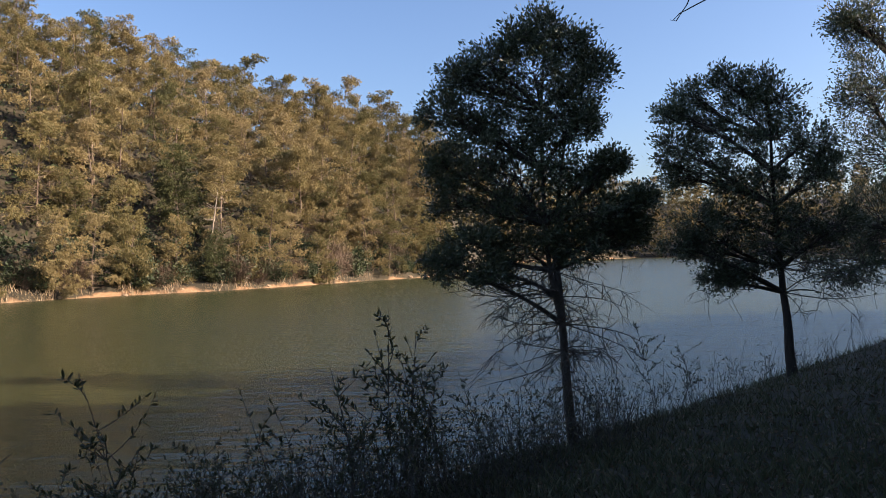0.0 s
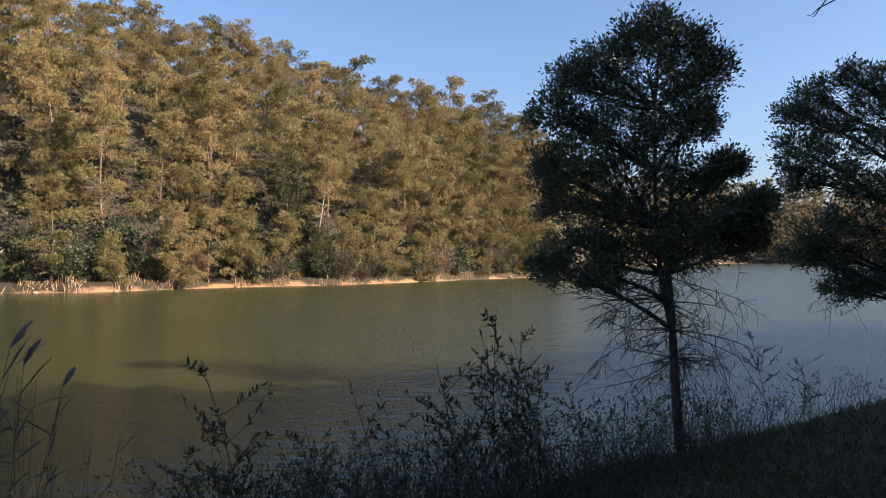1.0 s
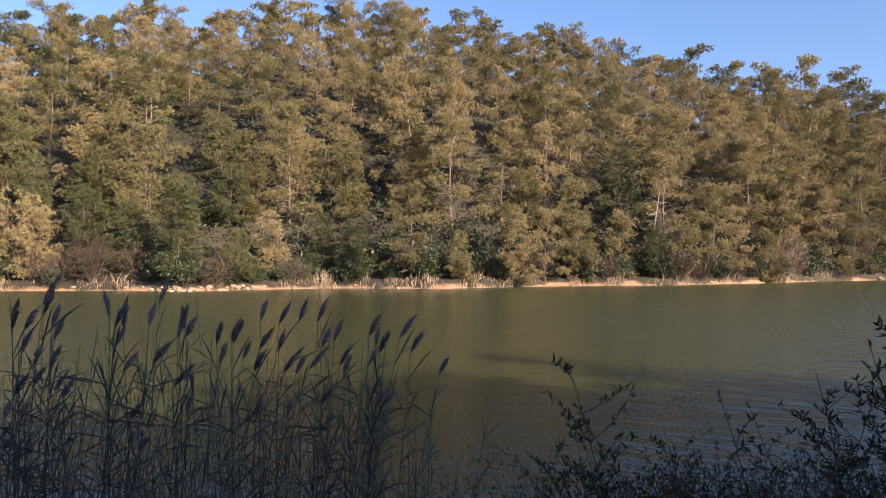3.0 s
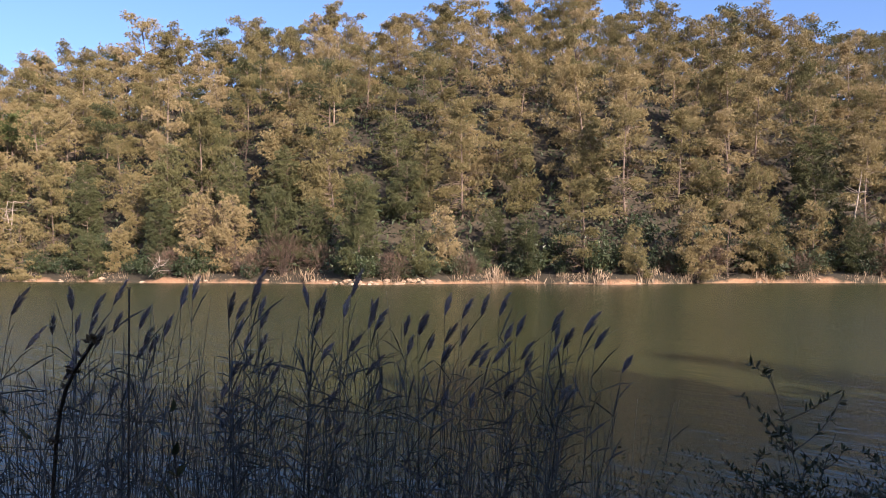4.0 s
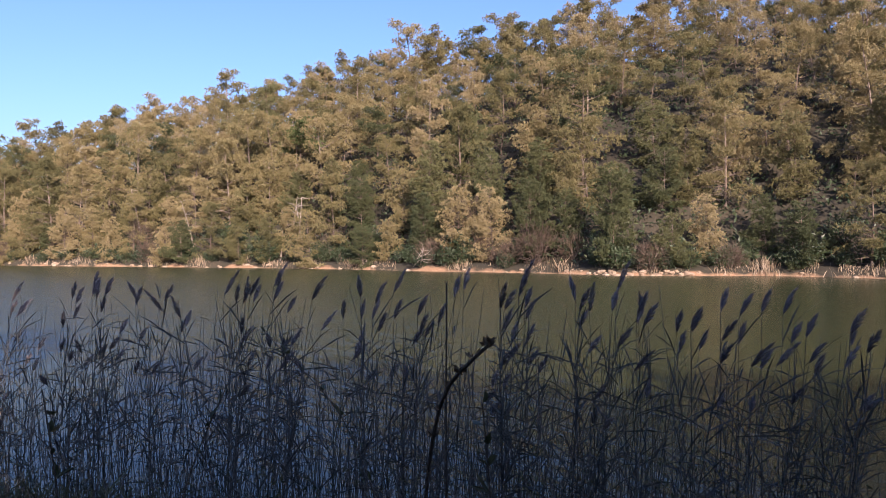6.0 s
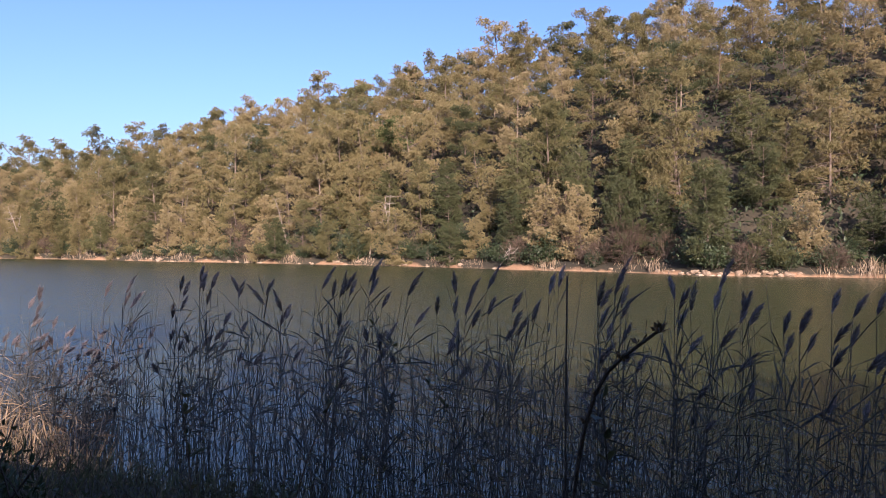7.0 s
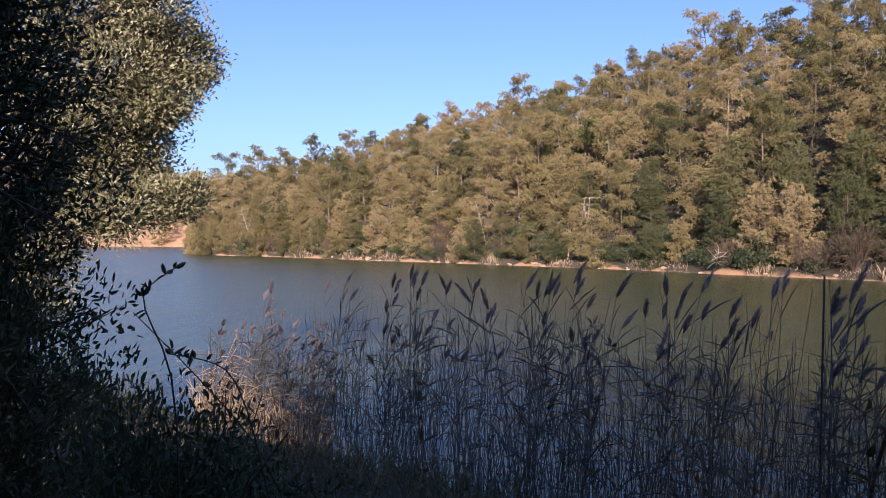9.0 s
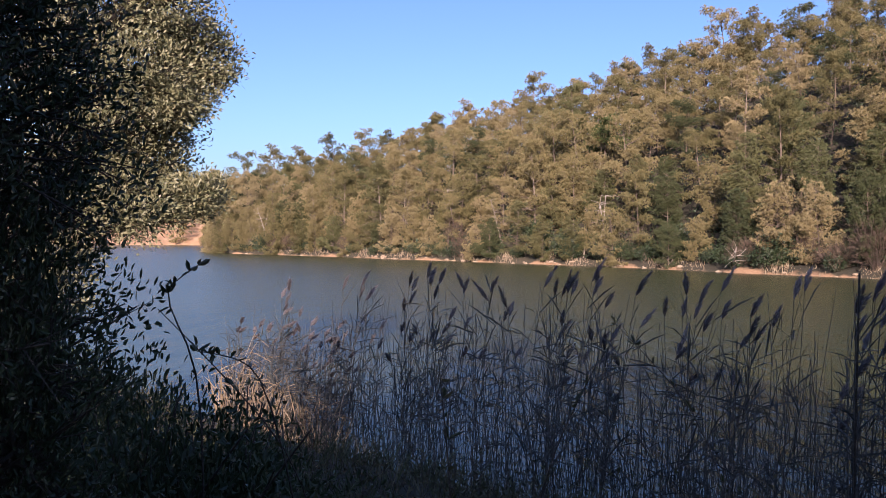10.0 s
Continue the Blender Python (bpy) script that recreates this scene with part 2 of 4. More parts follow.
def part(name, shape, material, parent, label="", smooth=False):
    ob = new(name, shape.mesh(name, material, smooth))
    ob.parent = parent
    return tagged(ob, label)


def curve_pts(a, b, bend=0.15, k=6, droop=0.0):
    """Points from a to b with a random bow."""
    a, b = np.asarray(a, float), np.asarray(b, float)
    t = np.linspace(0, 1, k)[:, None]
    span = np.linalg.norm(b - a)
    bow = rng_unit(1)[0] * span * bend
    return a + (b - a) * t + bow * np.sin(np.pi * t) * (1 - 0.4 * t) - np.array([0, 0, 1.0]) * droop * span * t ** 2


# ---- the plan: directions in degrees counter-clockwise from +y, ranges in metres ----
NEAR_N = np.array([-math.sin(radians(45)), math.cos(radians(45))])     # from the near bank straight across the lake
ALONG = np.array([-math.cos(radians(45)), -math.sin(radians(45))])     # along the near bank, to the left
SHORE_AZ = [-180, -60, -35, -15, -9, -3.2, -1.6, 0, 6, 10, 16, 23.6, 33, 40.4, 51.5, 60, 66, 72, 82, 91.5, 101, 103.5, 105, 110, 125, 150, 180]
SHORE_R = [200, 250, 280, 300, 255, 225, 116, 109, 97, 88.5, 80.5, 77, 71, 73.5, 71.5, 78, 82, 90, 103, 121, 153, 160, 330, 330, 300, 240, 200]
TOP_AZ = [-60, -15, -3, 0, 6, 10, 16, 22, 33, 40, 50, 58, 66, 73, 80, 89, 93, 100, 105, 109, 130]
TOP_EL = [4.0, 4.4, 6.0, 10.2, 12.3, 13.0, 14.8, 16.7, 18.7, 19.4, 18.6, 17.0, 15.4, 13.8, 11.8, 9.2, 7.6, 5.9, 4.9, 4.4, 4.0]


def shore(az):
    return np.interp(az, SHORE_AZ, SHORE_R)


def ridge(az):
    """Depth of the ridge behind the shore, and its ground height."""
    depth = np.interp(az, [-60, -3, 0, 20, 60, 90, 103, 105, 130], [150, 120, 45, 55, 58, 60, 60, 130, 150])
    tall = np.interp(az, [-3, 0, 104, 106], [9, 14.8, 14.8, 9])
    return depth, np.maximum(3.3 + (shore(az) + depth) * np.tan(np.radians(np.interp(az, TOP_AZ, TOP_EL))) - tall, 3.0)


def near_height(x, y):
    q = x * NEAR_N[0] + y * NEAR_N[1]
    return np.interp(q, [-60, -25, -6, 0, 4.6, 5.2, 6.6, 9.0, 14.0], [9.0, 5.0, 2.3, 1.75, 1.18, 1.0, 0.0, -0.9, -1.6])


def ground_height(x, y):
    az, r = np.degrees(np.arctan2(-x, y)), np.hypot(x, y)
    rs = shore(az)
    depth, top = ridge(az)
    s = r - rs
    bank = np.interp(s, [-12, -1.5, 0.0, 0.5, 1.2, 2.5], [-1.6, -0.35, 0.0, 0.42, 0.8, 1.0])
    u = np.clip((s - 2.0) / depth, 0, 1)
    hill = top * (1 - (1 - u) ** 1.55) + np.where(s > depth, -(np.minimum(s - depth, 200)) * 0.10, 0) + np.where(s > 600, 20 * np.sin(az / 9.0), 0)
    bumps = np.where(s > 2, 0.5 * np.sin(x * 0.31 + 1.3) * np.sin(y * 0.27) * np.minimum((s - 2) / 10, 1), 0)
    far = bank + np.where(s > 2, np.maximum(hill, 0), 0) + bumps
    q = x * NEAR_N[0] + y * NEAR_N[1]
    lake = (q > 9) & (r > 12)
    behind = np.abs(az - 45) > 92
    fine = 0.05 * np.sin(x * 2.1 + 0.7) * np.sin(y * 1.7) + 0.03 * np.sin(x * 5.3) * np.sin(y * 4.7 + 1.0)
    near = near_height(x, y) + fine * (r < 60)
    return np.where(behind, near, np.where(lake & (s > -12), far, np.where(s > 0, np.maximum(near, far), near)))


def build_ground():
    azs = np.concatenate([np.arange(-50, 140, 0.8), np.arange(140, 310, 3.0)])
    near_r = np.concatenate([[0.02], np.arange(0.5, 24, 0.45), [26, 29, 33, 38, 44, 50]])
    s_list = [-10, -5, -2.5, -1.2, -0.5, 0, 0.4, 0.8, 1.3, 2, 3, 4.5, 6.5, 9, 12, 16, 20, 25, 30, 36, 42, 48, 54, 60, 68, 80, 95, 115, 140, 180, 250, 400, 700, 1400, 2600]
    wrapped = (azs + 180) % 360 - 180
    r = np.concatenate([np.tile(near_r, (len(azs), 1)), shore(wrapped)[:, None] + np.array(s_list)[None, :]], 1)
    a = np.radians(azs)[:, None]
    x, y = -np.sin(a) * r, np.cos(a) * r
    z = ground_height(x, y)
    v = np.stack([x, y, z], -1).reshape(-1, 3)
    k = r.shape[1]
    f = [(i * k + j, ((i + 1) % len(azs)) * k + j, ((i + 1) % len(azs)) * k + j + 1, i * k + j + 1) for i in range(len(azs)) for j in range(k - 1)]
    s = Shape()
    s.add(v, f)
    return tagged(new("ground", s.mesh("ground", EARTH, True)), "brown earth bank and wooded hillside round the lake", "ground", kind="structure")


def build_water():
    s = Shape()
    m = 420.0
    c, n = ALONG, NEAR_N
    corners = [c * -m + n * 5.0, c * m + n * 5.0, c * m + n * m, c * -m + n * m]
    s.add([(p[0], p[1], 0.0) for p in corners], [(0, 3, 2, 1)])
    me = s.mesh("water", WATER)
    return tagged(new("water", me), "still murky olive lake water with faint ripples", "water", kind="structure")


ground = build_ground()
water = build_water()


def spot(az, r, z=None):
    """A place by direction and range; on the ground unless a height is given."""
    x, y = -math.sin(radians(az)) * r, math.cos(radians(az)) * r
    return Vector((x, y, float(ground_height(np.array(x), np.array(y))) if z is None else z))


def bank(a, q, z=None):
    """A place by metres along the near bank (to the left) and out towards the lake."""
    p = ALONG * a + NEAR_N * q
    return Vector((p[0], p[1], float(near_height(p[0], p[1])) if z is None else z))


# ---- pines of the far hillside ----
def puff(green, c, size, flat, n, push, fine=1.0):
    """Needle tufts scattered over the end of a bough: brushes of needles with gaps between them, fuller above than below."""
    k = 13
    m = max(2, n // k)
    u = unit(rng_unit(m) + np.array([0, 0, 0.30]) + push * 0.2)
    heart = c + u * (np.random.uniform(0.15, 1.10, m) ** 0.6)[:, None] * np.array([size, size, size * flat])
    heart = np.repeat(heart + np.random.normal(0, 0.06, (m, 3)), k, 0)
    u = np.repeat(u, k, 0)
    way = unit(u * 0.45 + push * 0.35 + np.array([0, 0, 0.50]) + rng_unit(m * k) * 0.85)
    green.needles(heart + way * 0.03, way, np.random.uniform(0.20, 0.40, m * k) * fine, np.random.uniform(0.042, 0.076, m * k) * fine)


def bare_twigs(wood, axis, width, low, high, n):
    """Dead twigs and snags inside and under the crown."""
    for i in range(n):
        root = axis[0] + (axis[-1] - axis[0]) * random.uniform(low, high)
        a = random.uniform(0, 6.283)
        limb = curve_pts(root, root + np.array([math.cos(a), math.sin(a), random.uniform(-0.35, 0.45)]) * random.uniform(0.35, 1.0) * width, 0.16, 5)
        wood.tube(limb, 0.026, 0.008, 3)
        k = 5
        base = limb[np.random.randint(1, 5, k)]
        wood.needles(base, unit(unit(limb[-1] - limb[0]) * 0.6 + rng_unit(k)), np.random.uniform(0.4, 1.0, k), np.random.uniform(0.025, 0.045, k))


def young_pine(height, width, droop, fullness=1.0, fine=1.0, low=0.03, snags=10):
    """Whorls of boughs down to the ground, each bough carrying flat sprays of needles that turn up at the tip."""
    wood, green = Shape(), Shape()
    axis = curve_pts((0, 0, -0.4), np.array([random.uniform(-0.06, 0.06), random.uniform(-0.06, 0.06), 1.0]) * height, 0.03, 8)
    wood.tube(axis, 0.0095 * height, 0.015, 6)
    heavy = random.uniform(0, 6.283)
    z = low * height + 0.3
    while z < height * 0.985:
        g = z / height
        for _ in range(5 if g < 0.75 else 4):
            a = random.uniform(0, 6.283)
            reach = width * min(1.0, 0.62 + g * 1.4) * (1 - g) ** 0.62 * random.uniform(0.55, 1.12) * (1 + 0.18 * math.cos(a - heavy)) + 0.22
            rise = -droop * (1 - g) + 0.9 * g + random.uniform(-0.15, 0.25)
            d = np.array([math.cos(a), math.sin(a), 0.0])
            root = axis[0] + (axis[-1] - axis[0]) * g
            t = np.linspace(0, 1, 5)[:, None]
            bough = root + d * reach * t + np.array([0, 0, 1.0]) * reach * (rise * t + 0.30 * t ** 2.5)
            if fine == 1.0:
                wood.tube(bough, 0.010 + 0.009 * reach, 0.006, 3)
            for f in ((0.45, 0.72, 1.0) if reach > 1.7 else (0.6, 1.0) if reach > 0.8 else (0.85,)):
                c = root + d * reach * f + np.array([0, 0, 1.0]) * reach * (rise * f + 0.30 * f ** 2.5) + rng_unit(1)[0] * 0.12
                r = (0.34 + 0.10 * reach) * random.uniform(0.8, 1.2)
                puff(green, c, r, 0.50, max(20, int(500 * r * r * fullness)), d * 0.9, fine)
        z += random.uniform(0.42, 0.66)
    bare_twigs(wood, axis, width * 0.8, 0.04, 0.5, snags)
    return wood, green


def mature_pine(height, crown_base, width, crown, fullness=1.0, fine=1.0, snags=16, gaps=0.15):
    """A bare lower stem, a few rising limbs and cushions of needles in tiers; crown: 'dome', 'tall' or 'umbrella'."""
    wood, green = Shape(), Shape()
    lean = np.array([random.uniform(-0.09, 0.09), random.uniform(-0.09, 0.09), 1.0]) * height
    axis = curve_pts((0, 0, -0.4), lean, 0.05, 9)
    wood.tube(axis, 0.0125 * height, 0.03, 7)
    n_limb = int(11.5 * (1 - crown_base) * height / 8)
    for i in range(n_limb):
        g = (i + random.uniform(0.1, 0.9)) / n_limb
        f = crown_base + (1 - crown_base) * g
        if crown == "umbrella":
            reach, rise = width * math.sqrt(max(0.08, 1 - 0.95 * g * g)), 0.55 * (1 - g) + 0.25
        elif crown == "tall":
            reach, rise = width * (0.35 + 0.65 * math.sin(math.pi * min(1, 0.30 + 0.66 * g))) * (1 - 0.35 * g), 0.15 + 0.6 * g
        else:
            reach, rise = width * math.sqrt(max(0.10, 1 - (1.45 * (g - 0.38)) ** 2)), 0.20 + 0.5 * g
        reach *= random.uniform(0.60, 1.10)
        a = i * 2.39996 + random.uniform(-0.6, 0.6)
        d = unit(np.array([math.cos(a), math.sin(a), rise]))
        root = axis[0] + (axis[-1] - axis[0]) * (f - 0.10 * (1 - g))
        limb = curve_pts(root, root + d * reach, 0.10, 6)
        wood.tube(limb, 0.020 + 0.012 * reach, 0.012, 4)
        for j in range(5):
            if random.random() < gaps:
                continue
            k = (5, 5, 4, 3, 2)[j]
            spread = 0.30 * reach if j else 0.0
            c = limb[k] + np.array([random.gauss(0, 0.6), random.gauss(0, 0.6), random.gauss(0.05, 0.18)]) * spread
            if j > 1:
                wood.tube(curve_pts(limb[max(2, k - 2)], c, 0.1, 3), 0.018, 0.007, 3)
            r = (0.66 + 0.11 * reach) * random.uniform(0.75, 1.25)
            puff(green, c, r * 1.05, 0.60, max(26, int(350 * r * r * fullness)), np.array([d[0], d[1], 0.0]), fine)
    for _ in range(6):
        puff(green, axis[-1] + np.array([random.gauss(0, 0.3), random.gauss(0, 0.3), random.uniform(-0.55, -0.05)]) * width * 0.42, 0.78, 0.8, int(150 * fullness), np.zeros(3), fine)
    bare_twigs(wood, axis, width * 0.85, max(0.06, crown_base - 0.3), crown_base + 0.35 * (1 - crown_base), snags)
    return wood, green


def pine(shapes, material, label):
    base = tagged(new("pine_tree"), label, "pine tree", "pines of the far hillside")
    part("trunk", shapes[0], PINE_BARK, base)
    part("crown", shapes[1], material, base)
    return base


PINE_KINDS = [
    pine(young_pine(8.5, 3.0, 0.35), PINE, "young bushy olive-green pine with boughs down to the ground"),
    pine(young_pine(10.5, 2.7, 0.20), PINE, "slim yellow-green pine with a pointed shaggy crown"),
    pine(young_pine(7.0, 2.9, 0.45), PINE, "low pine with drooping layered boughs over the shore"),
    pine(mature_pine(12.0, 0.16, 3.9, "dome", gaps=0.08), PINE, "tall sunlit pine with a rounded shaggy crown"),
    pine(mature_pine(13.0, 0.28, 3.7, "tall", gaps=0.12), PINE, "mature pine with a pale bare lower trunk"),
    pine(mature_pine(11.5, 0.14, 3.7, "tall", 0.9, gaps=0.2, snags=50), PINE, "straggly brownish pine with many dead boughs"),
    pine(mature_pine(12.0, 0.25, 3.7, "dome", gaps=0.08), PINE_GREEN, "tall dark-green pine with a rounded crown"),
    pine(young_pine(7.0, 2.6, 0.35), PINE_GREEN, "small dark-green pine thicket tree by the waterline"),
    pine(young_pine(9.5, 2.9, 0.25), PINE_GREEN, "bushy dark-green pine with layered boughs"),
    pine(mature_pine(11.0, 0.45, 3.9, "umbrella", 1.3, gaps=0.05, snags=8), STONE_PINE, "fresh-green pine with a dense umbrella crown"),
    pine(mature_pine(12.0, 0.20, 3.5, "dome", 1.1, gaps=0.05), PINE, "slender ridge pine with a small open crown"),
]
KIND_HEIGHT = [8.5, 10.5, 7.0, 12.6, 13.6, 12.0, 12.6, 7.0, 9.5, 11.6, 12.6]
first_use = set()


def put_pine(kind, place, size, turn, tilt=4.0):
    m = Matrix.Translation(place) @ pose(0, 0, 0, random.uniform(-tilt, tilt), random.uniform(-tilt, tilt), turn) @ Matrix.Diagonal((size, size, size * random.uniform(0.94, 1.08), 1))
    if kind not in first_use:
        first_use.add(kind)
        PINE_KINDS[kind].matrix_basis = m
    else:
        ob = PINE_KINDS[kind]
        keep = ob.matrix_basis.copy()
        ob.matrix_basis = Matrix()
        copy_thing(ob, m)
        ob.matrix_basis = keep


def pine_to(az, el, depth, kind):
    """A pine that reaches up to a given elevation as seen from the path."""
    r = float(shore(az)) + depth
    p = spot(az, r)
    put_pine(kind, p - Vector((0, 0, 0.1)), min(1.5, max(0.5, (3.3 + r * math.tan(radians(el)) - p.z) / KIND_HEIGHT[kind])), random.uniform(0, 360), 2.0)


# depth behind the shore, spacing, kinds
ROWS_OF_PINES = [(2.0, 4.6, (2, 2, 0, 7, 5)), (7.5, 5.2, (0, 1, 2, 8, 5)), (13, 6.6, (1, 3, 5, 0, 3)), (21, 7.4, (3, 4, 5, 3, 1, 6)), (28, 7.0, (3, 4, 6, 3, 5)), (36, 7.2, (3, 4, 10, 3, 5)), (44, 7.4, (3, 10, 4, 3))]
for depth, gap, kinds in ROWS_OF_PINES:
    az = -0.8 + random.uniform(0, 1)
    while az < 103.2:
        d = depth + random.uniform(-2.0, 2.0)
        r = float(shore(az)) + d
        kind = random.choice(kinds)
        if 47 < az < 73 and d < 18 and random.random() < 0.45:
            kind = random.choice((7, 8, 8))
        if 2 < az < 15 and d < 17 and random.random() < 0.5:
            kind = 5
        size = random.uniform(0.70, 1.12 if depth < 18 else 0.98)
        if d < 5.2:
            size *= 0.86
        put_pine(kind, spot(az, r) - Vector((0, 0, 0.1)), size, random.uniform(0, 360))
        slant = 1.0 + 0.8 * min(abs(az - 42) / 60, 1.0)                  # the shore runs aslant at both ends
        az += math.degrees(gap / r) / slant * random.uniform(0.65, 1.35)
for i in range(30):                                                    # the back of the headland
    az, r = random.uniform(102.6, 104.6), 158 + 170 * random.random() ** 1.3
    put_pine(random.choice((0, 1, 3, 5)), spot(az, r) - Vector((0, 0, 0.1)), random.uniform(0.75, 1.1), random.uniform(0, 360))
# the crowns that stand out along the skyline: direction, elevation of the tip, kind
for az, el, kind in ((49.2, 17.5, 3), (45.5, 18.1, 3), (41.1, 18.0, 6), (37.6, 18.3, 3), (35.8, 18.3, 4), (32.0, 17.7, 3), (28.9, 17.6, 3), (25.1, 16.8, 6), (22.4, 16.3, 10), (19.4, 15.4, 6), (17.2, 14.4, 5),
                     (14.6, 14.7, 3), (11.9, 12.9, 3), (9.8, 12.8, 10), (7.4, 12.9, 3), (4.1, 12.2, 10), (1.0, 10.8, 10), (80.5, 11.8, 10), (78.0, 11.9, 10), (75.5, 12.0, 3), (74.0, 12.6, 6), (71.6, 13.3, 3),
                     (68.9, 13.9, 6), (66.7, 15.7, 3), (64.7, 15.3, 10), (62.0, 15.9, 6), (60.7, 16.2, 3), (58.6, 16.2, 6), (55.4, 17.2, 5), (52.8, 16.8, 3), (91.2, 8.2, 10), (88.4, 9.3, 10), (85.4, 10.3, 10),
                     (83.8, 10.4, 3), (100.1, 6.6, 10), (98.1, 6.9, 10), (95.5, 7.5, 3), (93.0, 7.7, 10), (102.4, 5.9, 3)):
    pine_to(az, el, random.uniform(44, 50), kind)
# trees that mark the slope: the umbrella pines, the tall ones with pale stems
for az, el, depth, kind in ((75.1, 9.7, 20, 9), (36.0, 13.2, 34, 9), (55.9, 13.6, 30, 4), (62.1, 12.6, 25, 5), (71.2, 12.7, 34, 3), (51.8, 14.2, 33, 3), (44.9, 10.3, 17, 3), (46.6, 8.2, 9, 0), (34.5, 9.6, 11, 1),
                            (24.8, 12.8, 17, 4), (25.1, 10.2, 10, 4), (41.5, 10.6, 15, 4), (66.5, 11.5, 24, 3), (79.9, 9.0, 18, 3), (58.0, 9.5, 13, 0), (11.1, 8.0, 9, 5)):
    pine_to(az, el, depth, kind)


def joined_forest(name, places, label, fine, fullness, trunks):
    """Woods too far and too many to count, as one mesh of needles and one of trunks."""
    protos = []
    for h, cb, w, crown in ((12.0, 0.08, 4.2, "dome"), (12.5, 0.10, 4.0, "tall"), (11.5, 0.06, 4.2, "dome")):
        wood, green = mature_pine(h, cb, w, crown, fullness, fine, 0, 0.1)
        protos.append((np.concatenate(green.v), np.concatenate(wood.v), wood.f))
    needles, wood = Shape(), Shape()
    for i, (p, size) in enumerate(places):
        tri, wv, wf = protos[i % 3]
        c, s = math.cos(i * 2.4), math.sin(i * 2.4)
        turn = np.array([[c, -s, 0], [s, c, 0], [0, 0, 1]]) * size
        k = np.arange(len(tri) // 3) * 3
        needles.add(tri @ turn.T + np.array(p), np.stack([k, k + 1, k + 2], 1).tolist())
        if trunks:
            wood.add(wv @ turn.T + np.array(p), wf)
    ob = tagged(new(name, needles.mesh(name, PINE)), label, "forest", kind="stuff")
    if wood.v:
        part("trunks", wood, PINE_BARK, ob)
    return ob


places = []
for depth in (51, 58):
    az = -2.0
    while az < 103.5:
        r = float(shore(az)) + depth + random.uniform(-3.5, 3.5)
        places.append((spot(az, r), random.uniform(0.62, 0.95)))
        az += math.degrees(6.2 / r) / (1.0 + 0.8 * min(abs(az - 42) / 60, 1.0)) * random.uniform(0.7, 1.3)
joined_forest("hilltop_pine_wood", places, "dense sunlit pine wood covering the upper hillside", 1.8, 0.36, False)
places = []
for az0, az1 in ((-48, -2.5), (104.5, 124)):
    for depth in (4, 14, 28, 48, 75, 105, 140):
        az = az0
        while az < az1:
            r = float(shore(az)) + depth + random.uniform(-4, 4)
            if not (107.5 < az < 116 and depth < 40):
                places.append((spot(az, r), random.uniform(0.8, 1.2)))
            az += math.degrees(10.5 / r) * random.uniform(0.7, 1.3)
joined_forest("distant_wood", places, "distant low wooded hills beyond the lake", 3.6, 0.09, False)


def undergrowth():
    """Low evergreen scrub under the pines."""
    s = Shape()
    n = 40000
    az = np.random.uniform(-2, 103.5, n)
    r = shore(az) + 1.5 + 62 * np.random.uniform(0, 1, n) ** 1.3
    x, y = -np.sin(np.radians(az)) * r, np.cos(np.radians(az)) * r
    lump = 0.55 + 0.45 * np.sin(x * 0.9 + 2 * np.sin(y * 0.5)) * np.sin(y * 0.8)
    z = ground_height(x, y) + np.random.uniform(0, 2.6, n) * lump
    s.leaves(np.stack([x, y, z], 1), unit(rng_unit(n) + [0, 0, 0.4]), np.random.uniform(0.3, 0.75, n), np.random.uniform(0.16, 0.34, n))
    tagged(new("undergrowth", s.mesh("undergrowth", SHRUB)), "dark evergreen scrub under the pines of the hillside", "scrub", kind="stuff")


undergrowth()


# ---- trees of the near bank ----
random.seed(7), np.random.seed(7)


